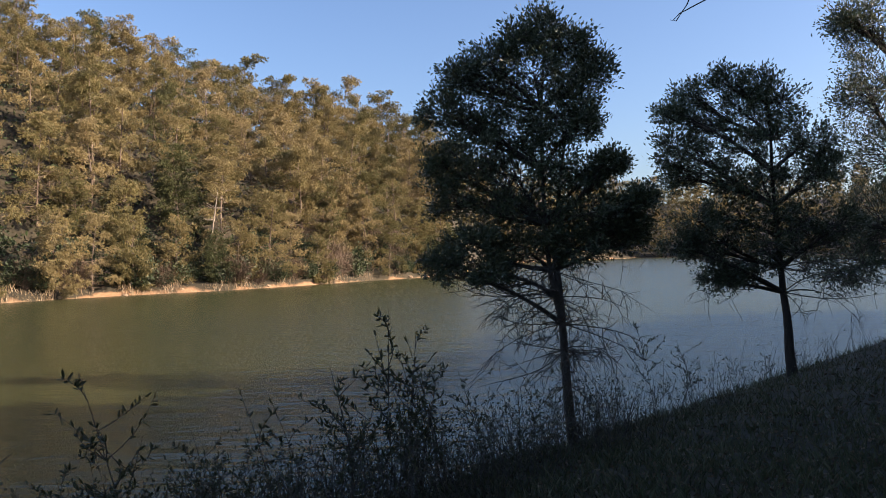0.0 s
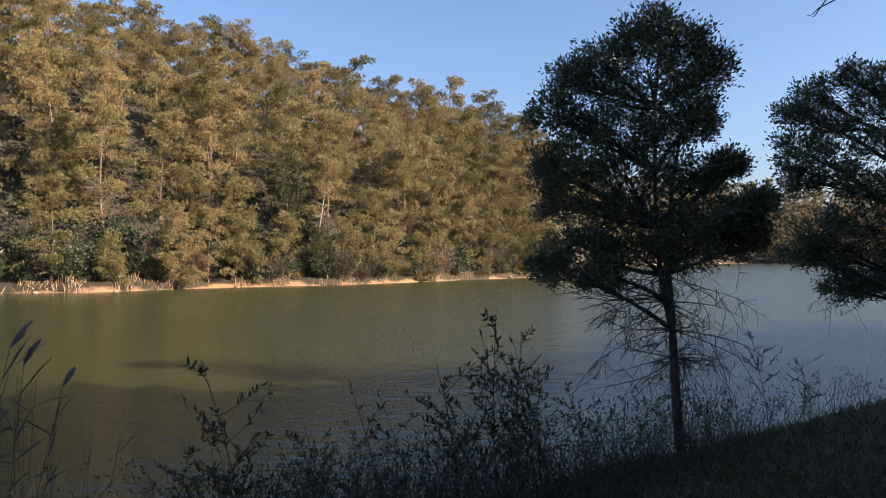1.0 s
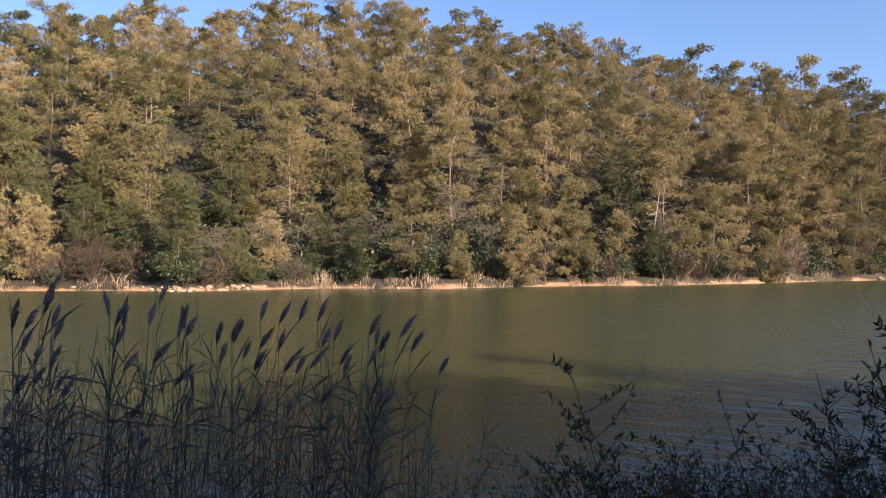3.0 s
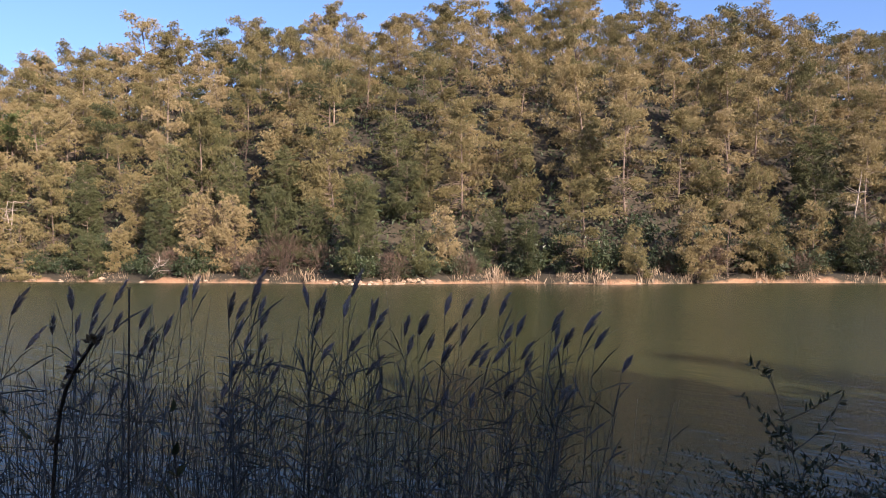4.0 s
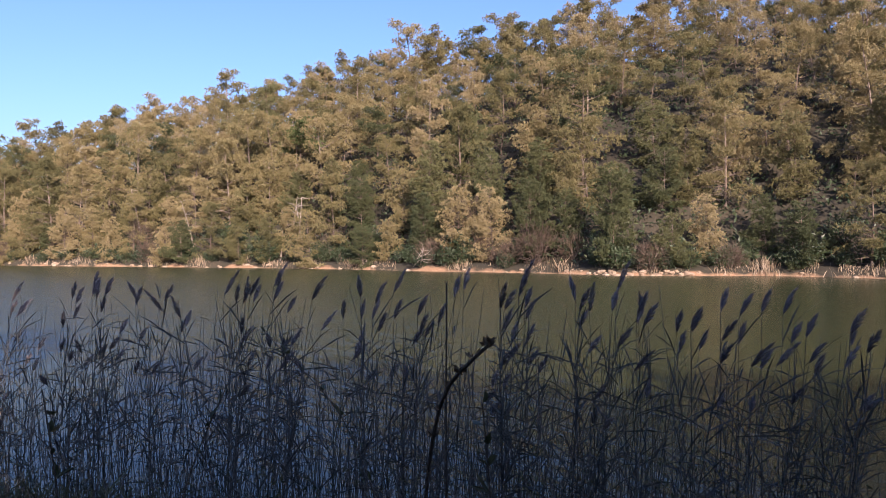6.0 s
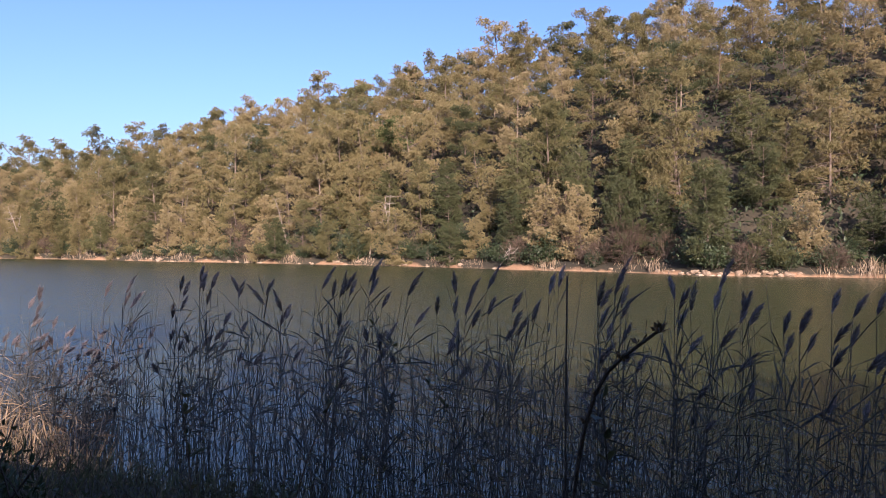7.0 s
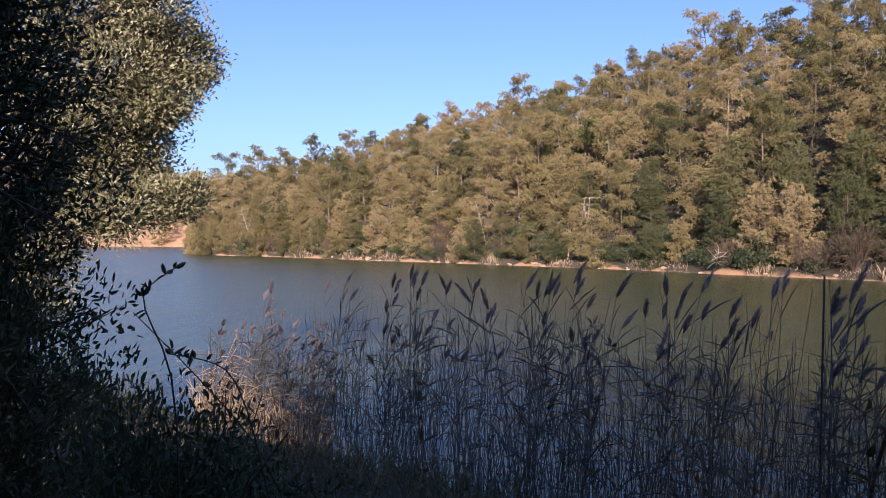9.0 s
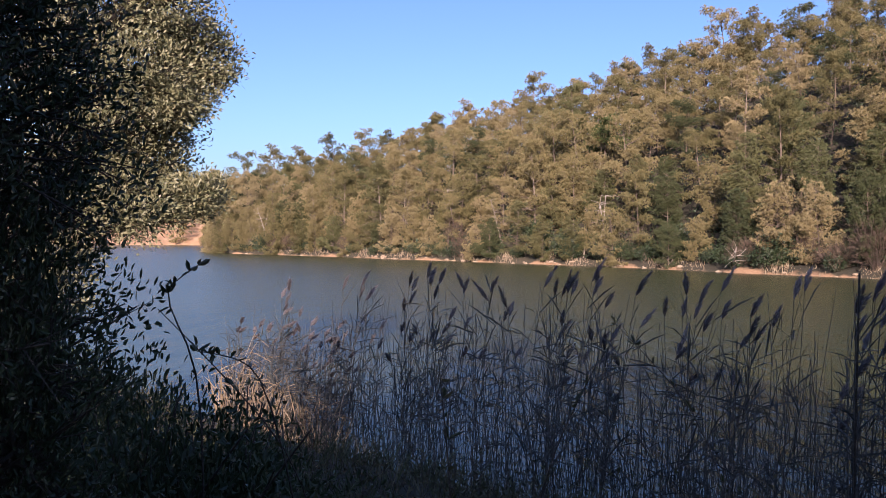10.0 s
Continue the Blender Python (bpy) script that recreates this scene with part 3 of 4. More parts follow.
def broadleaf(name, trunk, trunk_r, lobes, leaf, per_lobe, label, category="tree", twigs=(), leaf_mat=None, group="trees of the near bank", fork=()):
    """trunk: points of the stem; lobes: (x, y, z, half width, half height); twigs: heights between which bare twigs hang."""
    base = tagged(new(name), label, category, group)
    wood, green, fine, boughs = Shape(), Shape(), Shape(), []
    trunk = np.asarray(trunk, float)
    t_fine = np.linspace(0, 1, 12)
    seg = np.linspace(0, 1, len(trunk))
    axis = np.stack([np.interp(t_fine, seg, trunk[:, i]) for i in range(3)], 1)
    axis[1:-1] += np.random.normal(0, 0.15 * trunk_r, (10, 3)) * np.array([1, 1, 0])
    wood.tube(axis, trunk_r * 1.25, trunk_r * 0.20, 9, 0.7)
    if len(fork):
        wood.tube(fork, trunk_r * 0.75, trunk_r * 0.2, 8)
    top = axis[-1][2]
    for x, y, z, w, h in lobes:
        c = np.array([x, y, z])
        start = min(max(z - h * 0.4 - 0.45 * math.hypot(x - axis[-1][0], y), 0.30 * top), 0.95 * top)
        k = int(np.argmin(np.abs(axis[:, 2] - start)))
        limb = curve_pts(axis[k], c, 0.10, 6)
        bough = Shape()
        bough.tube(limb, trunk_r * 0.5, trunk_r * 0.12, 5)
        boughs.append(bough)
        n_sub = max(7, int(per_lobe / 52))
        targets = c + rng_unit(n_sub) * (np.random.uniform(0.30, 1.25, n_sub) ** 0.8)[:, None] * np.array([w, w, h])
        for p in targets:
            j = random.randint(2, 5)
            sub = curve_pts(limb[j], p, 0.14, 5)
            if leaf < 0.3:
                fine.tube(sub, trunk_r * 0.11, trunk_r * 0.03, 3)
            n = int(per_lobe / n_sub)
            m = max(3, n // 7)
            ends = p + np.random.normal(0, 1, (m, 3)) * np.array([w, w, h]) * 0.13
            for e in (ends[::2] if leaf < 0.3 else ends[:1]):
                fine.tube(curve_pts(sub[3], e, 0.1, 3), trunk_r * 0.04, trunk_r * 0.015, 3)
            at = ends[np.random.randint(0, m, n)] + np.random.normal(0, leaf * 0.9, (n, 3))
            way = unit(unit(at - c) * 0.7 + rng_unit(n) * 0.8 + np.array([0, 0, 0.35]))
            (green.oval_leaves if leaf_mat is SHRUB else green.leaves)(at, way, leaf * np.random.uniform(0.7, 1.25, n), leaf * np.random.uniform(0.32, 0.52, n))
    if twigs:
        low, high, reach, count = twigs
        for i in range(count):
            z = random.uniform(low, high)
            k = int(np.argmin(np.abs(axis[:, 2] - z)))
            a = random.uniform(0, 6.283)
            end = axis[k] + np.array([math.cos(a), math.sin(a), random.uniform(-0.25, 0.45)]) * reach * random.uniform(0.5, 1.0)
            sub = curve_pts(axis[k], end, 0.18, 7, 0.25)
            fine.tube(sub, trunk_r * 0.13, trunk_r * 0.03, 4)
            for q in range(random.randint(5, 9)):
                j = random.randint(2, 5)
                e = sub[j] + unit(rng_unit(1)[0] + (sub[-1] - sub[0]) * 0.8 / reach) * reach * random.uniform(0.15, 0.42)
                tw = curve_pts(sub[j], e, 0.2, 5, 0.3)
                fine.tube(tw, trunk_r * 0.075, trunk_r * 0.035, 3)
                for _ in range(2):
                    fine.tube(curve_pts(tw[2], tw[2] + rng_unit(1)[0] * reach * 0.14, 0.2, 3, 0.2), trunk_r * 0.05, trunk_r * 0.025, 3)
    part("trunk", wood, DARK_BARK, base, smooth=True)
    for bough in boughs:
        part("limb", bough, DARK_BARK, base)
    part("branchwork", fine, DARK_BARK, base)
    part("crown", green, leaf_mat or OAK, base)
    return base


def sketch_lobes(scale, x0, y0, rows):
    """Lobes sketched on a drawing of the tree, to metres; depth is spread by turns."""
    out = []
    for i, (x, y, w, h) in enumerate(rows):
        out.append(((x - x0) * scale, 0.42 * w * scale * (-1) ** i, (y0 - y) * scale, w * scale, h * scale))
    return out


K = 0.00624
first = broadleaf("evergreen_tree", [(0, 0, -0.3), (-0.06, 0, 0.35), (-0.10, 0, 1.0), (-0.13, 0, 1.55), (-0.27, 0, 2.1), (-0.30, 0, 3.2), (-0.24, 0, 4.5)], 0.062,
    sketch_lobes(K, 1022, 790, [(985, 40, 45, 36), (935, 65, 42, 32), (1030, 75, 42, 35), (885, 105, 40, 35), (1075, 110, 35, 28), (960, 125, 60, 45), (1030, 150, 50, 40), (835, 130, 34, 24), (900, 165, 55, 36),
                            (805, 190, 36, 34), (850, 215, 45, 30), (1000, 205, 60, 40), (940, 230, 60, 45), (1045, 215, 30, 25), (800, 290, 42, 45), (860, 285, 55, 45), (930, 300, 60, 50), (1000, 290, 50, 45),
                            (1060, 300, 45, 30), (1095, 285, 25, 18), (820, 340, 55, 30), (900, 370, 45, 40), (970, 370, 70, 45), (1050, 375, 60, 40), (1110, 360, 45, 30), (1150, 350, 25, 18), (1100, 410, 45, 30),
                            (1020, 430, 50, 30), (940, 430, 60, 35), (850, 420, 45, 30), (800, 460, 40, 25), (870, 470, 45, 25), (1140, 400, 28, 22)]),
    0.052, 1800, "slender evergreen tree with a dark shaded crown on the near bank", twigs=(0.9, 2.2, 1.05, 56), leaf_mat=SHADED_EVERGREEN, fork=[(-0.12, 0, 1.45), (-0.17, 0.05, 2.2), (-0.10, 0.1, 2.9), (0.0, 0.1, 3.6)])
first.matrix_basis = pose(1.42, 8.3, 1.08)
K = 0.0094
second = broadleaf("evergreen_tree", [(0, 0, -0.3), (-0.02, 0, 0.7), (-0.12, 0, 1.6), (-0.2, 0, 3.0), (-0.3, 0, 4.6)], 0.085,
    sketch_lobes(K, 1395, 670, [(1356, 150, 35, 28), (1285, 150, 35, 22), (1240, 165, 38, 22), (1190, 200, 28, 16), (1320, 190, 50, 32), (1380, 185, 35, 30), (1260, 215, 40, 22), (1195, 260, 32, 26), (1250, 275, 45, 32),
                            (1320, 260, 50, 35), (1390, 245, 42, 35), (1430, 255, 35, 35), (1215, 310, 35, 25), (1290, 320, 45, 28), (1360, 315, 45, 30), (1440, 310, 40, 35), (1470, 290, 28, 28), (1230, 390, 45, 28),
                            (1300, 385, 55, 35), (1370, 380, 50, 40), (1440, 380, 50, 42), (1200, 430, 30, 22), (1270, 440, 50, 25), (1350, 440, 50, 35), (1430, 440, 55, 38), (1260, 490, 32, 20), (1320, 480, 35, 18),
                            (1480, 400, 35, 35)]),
    0.066, 1450, "multi-stemmed dark evergreen tree leaning over the water", twigs=(1.2, 2.2, 1.6, 16), leaf_mat=SHADED_EVERGREEN)
second.matrix_basis = pose(5.75, 12.5, 1.08)
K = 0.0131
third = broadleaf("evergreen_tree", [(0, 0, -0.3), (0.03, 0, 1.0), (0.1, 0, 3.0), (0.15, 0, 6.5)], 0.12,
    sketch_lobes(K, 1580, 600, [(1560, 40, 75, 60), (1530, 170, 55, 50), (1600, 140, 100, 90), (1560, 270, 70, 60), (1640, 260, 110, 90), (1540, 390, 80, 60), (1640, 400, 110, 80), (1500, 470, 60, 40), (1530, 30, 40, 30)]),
    0.085, 2400, "tall dark evergreen tree on the near bank slope", twigs=(1.0, 2.4, 1.6, 12), leaf_mat=SHADED_EVERGREEN)
third.matrix_basis = pose(10.4, 17.4, 1.08)
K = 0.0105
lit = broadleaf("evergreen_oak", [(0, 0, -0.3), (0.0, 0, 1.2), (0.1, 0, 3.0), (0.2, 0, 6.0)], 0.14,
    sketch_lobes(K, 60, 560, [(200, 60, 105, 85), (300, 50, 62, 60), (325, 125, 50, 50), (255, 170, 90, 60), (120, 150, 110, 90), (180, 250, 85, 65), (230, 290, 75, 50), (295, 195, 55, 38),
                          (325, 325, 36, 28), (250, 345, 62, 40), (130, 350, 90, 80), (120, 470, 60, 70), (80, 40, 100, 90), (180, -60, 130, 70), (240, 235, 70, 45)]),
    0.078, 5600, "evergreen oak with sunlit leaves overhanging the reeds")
p = spot(117.8, 14.0)
lit.matrix_basis = Matrix.Translation((p.x, p.y, 1.5)) @ pose(0, 0, 0, 0, 0, 90)
# Shaded oak: the shade is put into its leaves by the dark shrub material.
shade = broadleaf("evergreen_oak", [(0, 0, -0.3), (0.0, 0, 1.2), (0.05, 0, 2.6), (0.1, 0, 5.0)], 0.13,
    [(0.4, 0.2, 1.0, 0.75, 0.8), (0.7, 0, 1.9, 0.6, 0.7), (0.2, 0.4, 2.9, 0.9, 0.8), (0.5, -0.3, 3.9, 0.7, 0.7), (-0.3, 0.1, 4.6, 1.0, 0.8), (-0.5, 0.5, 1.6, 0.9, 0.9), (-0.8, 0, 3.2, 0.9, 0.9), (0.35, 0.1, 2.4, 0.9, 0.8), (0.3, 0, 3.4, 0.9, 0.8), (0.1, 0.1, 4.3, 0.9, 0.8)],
    0.052, 5600, "evergreen oak with shade put into dark leaves, boughs down to the grass", leaf_mat=SHRUB)
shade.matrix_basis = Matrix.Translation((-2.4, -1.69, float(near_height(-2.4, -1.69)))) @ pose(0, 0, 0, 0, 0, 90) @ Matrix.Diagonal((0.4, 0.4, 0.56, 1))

# unseen oaks added behind the path, to cast shadow on the near bank and the water
shade_belt = broadleaf("evergreen_oak", [(0, 0, -0.4), (0, 0, 3), (0.1, 0, 8.0)], 0.18,
    [(random.uniform(-1.3, 1.3), random.uniform(-1.0, 1.0), z, 2.0, 1.5) for z in (1.2, 2.4, 3.6, 4.8, 6.0, 7.2, 8.2)] + [(1.6, 0, 3, 1.6, 1.6), (-1.6, 0, 5, 1.6, 1.6)],
    0.75, 420, "dense unseen evergreen oak added behind the path to cast shade", group="oaks behind the path")
shade_belt.matrix_basis = pose(3.2, -1.5, float(near_height(3.2, -1.5))) @ Matrix.Diagonal((0.62, 0.62, 0.88, 1))
for a in (-4.7, -7.2, -9.4, -13.0, -16.6, -20.4, -24.4, -28.6, -33, -38, -43.5, -49):
    q = -5.2 + random.uniform(-0.5, 0.4)
    ob = copy_thing(shade_belt, Matrix())
    ob.matrix_basis = Matrix.Translation(bank(a, q)) @ pose(0, 0, 0, 0, 0, random.uniform(0, 360)) @ Matrix.Diagonal((1, 1, random.uniform(0.68, 1.0), 1))
for x, y in ((-2.4, -7.3), (-4.6, -6.3), (-0.2, -8.4), (2.2, -8.6)):
    ob = copy_thing(shade_belt, Matrix())
    ob.matrix_basis = Matrix.Translation((x, y, float(near_height(x, y)))) @ pose(0, 0, 0, 0, 0, random.uniform(0, 360)) @ Matrix.Diagonal((0.5, 0.5, 0.30, 1))
for a in (-11, -18, -26, -35, -45):
    ob = copy_thing(shade_belt, Matrix())
    ob.matrix_basis = Matrix.Translation(bank(a, -9.5)) @ pose(0, 0, 0, 0, 0, random.uniform(0, 360)) @ Matrix.Diagonal((1.1, 1.1, 0.9, 1))


def hanging_branch():
    """A thin bare branch that hangs into view from the oaks over the path."""
    base = tagged(new("hanging_branch"), "thin bare branch hanging from the oaks over the path", "branch")
    limb = Shape()
    limb.tube(curve_pts((4.5, -1.6, 5.2), (1.9, 1.9, 5.3), 0.05, 8), 0.03, 0.012, 5)
    limb.tube(np.array([(1.9, 1.9, 5.3), (1.55, 2.5, 4.9), (1.25, 2.95, 4.42), (1.17, 2.98, 4.29), (1.08, 2.99, 4.27), (0.97, 2.99, 4.215), (0.945, 2.99, 4.19)]), 0.006, 0.0014, 5)
    limb.tube(np.array([(1.55, 2.5, 4.9), (1.2, 2.8, 4.5), (1.03, 2.97, 4.33), (1.0, 2.99, 4.25), (0.955, 2.99, 4.185), (0.93, 2.99, 4.19)]), 0.004, 0.0012, 4)
    part("limb", limb, DARK_BARK, base)


hanging_branch()


# ---- reeds ----
random.seed(21), np.random.seed(21)


def reed(height, plume, n_leaves, lean, label):
    base = tagged(new("reed"), label, "reed", "reeds along the near bank")
    stem, tuft = Shape(), Shape()
    a = 0.0
    tip = np.array([math.cos(a) * lean, math.sin(a) * lean, height])
    axis = curve_pts((0, 0, -0.3), tip, 0.02, 9)
    stem.tube(axis, 0.0065, 0.0028, 5)
    part("stem", stem, SHADED_REED_STEM, base)
    if plume:
        n = 190
        t = np.random.beta(1.2, 1.7, n)
        d = unit(axis[-1] - axis[-2] + np.array([math.cos(a), math.sin(a), 0]) * 0.10)
        root = axis[-1] + d * (t * plume)[:, None] + np.array([math.cos(a), math.sin(a), -0.5]) * (0.16 * plume * t ** 2)[:, None]
        spread = np.sin(np.pi * np.clip(t * 0.88 + 0.10, 0, 1)) * 0.040
        out = rng_unit(n) * spread[:, None]
        tuft.needles(root + out * 0.35, unit(d * 1.0 + out * 13 + np.array([math.cos(a), math.sin(a), -0.2]) * 0.35), np.random.uniform(0.035, 0.075, n), np.random.uniform(0.005, 0.010, n))
        part("plume", tuft, PLUME, base, "feathery purple-brown seed plume")
    for i in range(n_leaves + 2):
        leaf = Shape()
        f = random.uniform(0.42, 0.94)
        root = axis[0] + (axis[-1] - axis[0]) * f
        b = a + random.uniform(-0.9, 0.9) + (math.pi if random.random() < 0.3 else 0)
        tilt = random.uniform(0.05, 1.2)
        length = random.uniform(0.25, 0.55)
        way = np.array([math.cos(b) * math.cos(tilt), math.sin(b) * math.cos(tilt), math.sin(tilt)])
        leaf.blades(root[None], (root + way * length)[None], random.uniform(0.010, 0.018), random.uniform(0.02, 0.10))
        part("leaf", leaf, SHADED_REED_LEAF, base)
    return base


REEDS = [
    reed(2.75, 0.24, 9, 0.38, "dry common reed with a drooping plume"), reed(2.65, 0.20, 9, 0.22, "dry common reed with a narrow plume"),
    reed(2.7, 0.28, 10, 0.5, "tall dry reed with a full dark plume"), reed(2.6, 0.0, 9, 0.3, "dry reed stalk without a plume"),
    reed(2.7, 0.22, 8, 0.08, "upright dry reed with few leaves"), reed(2.35, 0.18, 8, 0.45, "short leaning dry reed"),
]
used = set()


def put_reed(kind, place, size, turn, tip=3.0):
    m = Matrix.Translation(place) @ pose(0, 0, 0, random.uniform(-tip, tip), random.uniform(-tip, tip), turn) @ Matrix.Diagonal((1, 1, size, 1))
    ob = REEDS[kind]
    if kind in used:
        keep = ob.matrix_basis.copy()
        ob.matrix_basis = Matrix()
        copy_thing(ob, m)
        ob.matrix_basis = keep
    else:
        used.add(kind)
        ob.matrix_basis = m


def reed_top(az):
    """Height of the reed heads by direction."""
    return np.interp(az, [24, 30, 36, 45, 56, 70, 84, 96, 103], [2.0, 2.35, 2.65, 2.8, 2.98, 3.02, 2.98, 2.85, 2.5])


for i in range(215):
    az = 38 + 64 * random.random() ** 0.8
    q = random.uniform(6.3, 8.0)
    r = q / max(math.cos(radians(az - 45)), 0.35)
    r = min(r, 13)
    place = spot(az, r)
    place.z = min(place.z, 0.3)
    kind = random.choice((0, 1, 1, 2, 3, 3, 3, 4, 4, 5))
    size = (float(reed_top(az)) - place.z + 0.05) / 2.9 * random.choice((1.0, 0.98, 0.94, 0.9, 0.85, 0.78, 0.7))
    put_reed(kind, place, size, random.gauss(60, 45), 6.0)


for i in range(60):                                                      # the sunlit tongue of reeds below the oak
    az = random.uniform(97, 105)
    r = random.uniform(9.6, 12.0)
    place = spot(az, r)
    put_reed(random.choice((1, 3, 3, 4, 5)), place, random.uniform(0.42, 0.66), random.gauss(60, 60), 8.0)


def reed_bed():
    """The thicket of stems and fallen leaves between the taller reeds."""
    stems, blades = Shape(), Shape()
    for i in range(1300):
        az = 34 + 70 * random.random() ** 0.7
        q = random.uniform(6.0, 8.6)
        r = min(q / max(math.cos(radians(az - 45)), 0.35), 14)
        p = np.array(spot(az, r))
        h = float(reed_top(az)) * random.uniform(0.35, 0.9)
        tip = p + np.array([random.gauss(0, 0.14), random.gauss(0, 0.14), 1.0]) * h
        stems.tube(curve_pts(p - [0, 0, 0.2], tip, 0.03, 4), 0.0048, 0.0022, 3)
        for _ in range(2):
            f = random.uniform(0.3, 0.95)
            b = p + (tip - p) * f
            e = b + unit(np.array([random.gauss(0, 1), random.gauss(0, 1), random.uniform(-0.2, 1.4)])) * random.uniform(0.15, 0.42)
            blades.blades(b[None], e[None], random.uniform(0.006, 0.014), 0.06)
    ob = tagged(new("reed_bed", stems.mesh("reed_bed", SHADED_REED_STEM)), "dense thicket of dry reed stems at the water's edge", "reeds", kind="stuff")
    part("leaves", blades, SHADED_REED_LEAF, ob)


reed_bed()


def reed_stubble():
    """Broken pale reeds on the sunlit tongue of the bank; the paleness carries part of the sun."""
    s = Shape()
    for i in range(560):
        p = np.array(spot(random.uniform(97.5, 105.5), random.uniform(9.8, 12.2)))
        tip = p + np.array([random.gauss(0, 0.3), random.gauss(0, 0.3), 1.0]) * random.uniform(0.3, 1.0)
        s.blades((p - [0, 0, 0.05])[None], tip[None], random.uniform(0.008, 0.018), 0.05)
        e = tip + unit(np.array([random.gauss(0, 1), random.gauss(0, 1), random.uniform(-0.8, 0.6)])) * random.uniform(0.2, 0.5)
        s.blades(tip[None], e[None], random.uniform(0.006, 0.014), 0.06)
    tagged(new("reed_stubble", s.mesh("reed_stubble", DRY)), "broken dry reeds, coloured pale for a patch of sun", "reeds", kind="stuff")


reed_stubble()


# ---- leafy shoots and brush on the near bank ----
def shoot(height, n_side, label):
    base = tagged(new("leafy_shoot"), label, "shrub", "shoots on the near bank")
    stem, green = Shape(), Shape()
    a = random.uniform(0, 6.283)
    main = curve_pts((0, 0, -0.2), (math.cos(a) * 0.28 * height, math.sin(a) * 0.28 * height, height), 0.06, 10, 0.03)
    stem.tube(main, 0.0075, 0.0025, 5)
    sprigs = [main]
    for i in range(n_side):
        j = random.randint(3, 8)
        b = random.uniform(0, 6.283)
        e = main[j] + np.array([math.cos(b) * 0.7, math.sin(b) * 0.7, random.uniform(0.2, 1.0)]) * random.uniform(0.25, 0.6)
        s = curve_pts(main[j], e, 0.12, 6, 0.15)
        twig = Shape()
        twig.tube(s, 0.005, 0.002, 3)
        part("twig", twig, DARK_BARK, base)
        sprigs.append(s)
    for s in sprigs:
        n = random.randint(8, 14)
        t = np.random.uniform(0.3, 1.0, n)
        at = np.stack([np.interp(t, np.linspace(0, 1, len(s)), s[:, i]) for i in range(3)], 1)
        way = unit(unit(s[-1] - s[0]) * 0.5 + rng_unit(n) + np.array([0, 0, 0.3]))
        green.oval_leaves(at, way, np.random.uniform(0.045, 0.085, n), np.random.uniform(0.018, 0.030, n))
    part("stem", stem, DARK_BARK, base)
    part("foliage", green, SHOOT_LEAF, base)
    return base


SHOOTS = [shoot(1.5, 10, "thin leafy shrub shoots in shade"), shoot(1.7, 12, "arching leafy shoot with small dark leaves"), shoot(1.3, 6, "low twiggy shoot with few leaves"), shoot(1.6, 4, "woody shoot with a bare top and few leaves")]


def put_shoot(kind, place, size, turn, lean=6):
    ob = copy_thing(SHOOTS[kind], Matrix())
    ob.matrix_basis = Matrix.Translation(place) @ pose(0, 0, 0, random.uniform(-lean, lean), random.uniform(-lean, lean), turn) @ Matrix.Diagonal((size, size, size, 1))


for i in range(60):
    az = random.choice((random.uniform(-26, 36), random.uniform(-14, 22)))
    q = random.uniform(4.5, 5.9)
    r = q / max(math.cos(radians(az - 45)), 0.3)
    place = spot(az, r)
    top = float(np.interp(az, [-24, -12, -3, 4, 12, 24, 36], [1.75, 1.9, 2.1, 2.1, 2.0, 1.9, 1.8])) * random.uniform(0.75, 1.05)
    put_shoot(random.randrange(4), place, max(0.3, (top - place.z) / 1.5), random.uniform(0, 360))
# the taller shoots that stand out against the water: direction, height of the tip
for i, (az, top) in enumerate(((3.4, 2.84), (7.0, 2.63), (4.2, 2.61), (12.9, 2.48), (21.3, 2.55), (25.1, 2.32), (28.5, 2.1), (-0.3, 2.62), (-15.6, 2.3), (-18.5, 2.15), (16.1, 2.0), (10.0, 2.3))):
    place = spot(az, 4.9 / math.cos(radians(az - 45)))
    put_shoot((1, 0, 1, 3)[i % 4], place, (top - place.z) / 1.62, random.uniform(0, 360), 2)
for ob, q in zip(SHOOTS, (4.9, 4.7, 5.0, 4.8)):
    ob.matrix_basis = Matrix.Translation(bank(-2.0 + q - 4.7, q)) @ Matrix.Diagonal((0.6, 0.6, 0.6, 1))


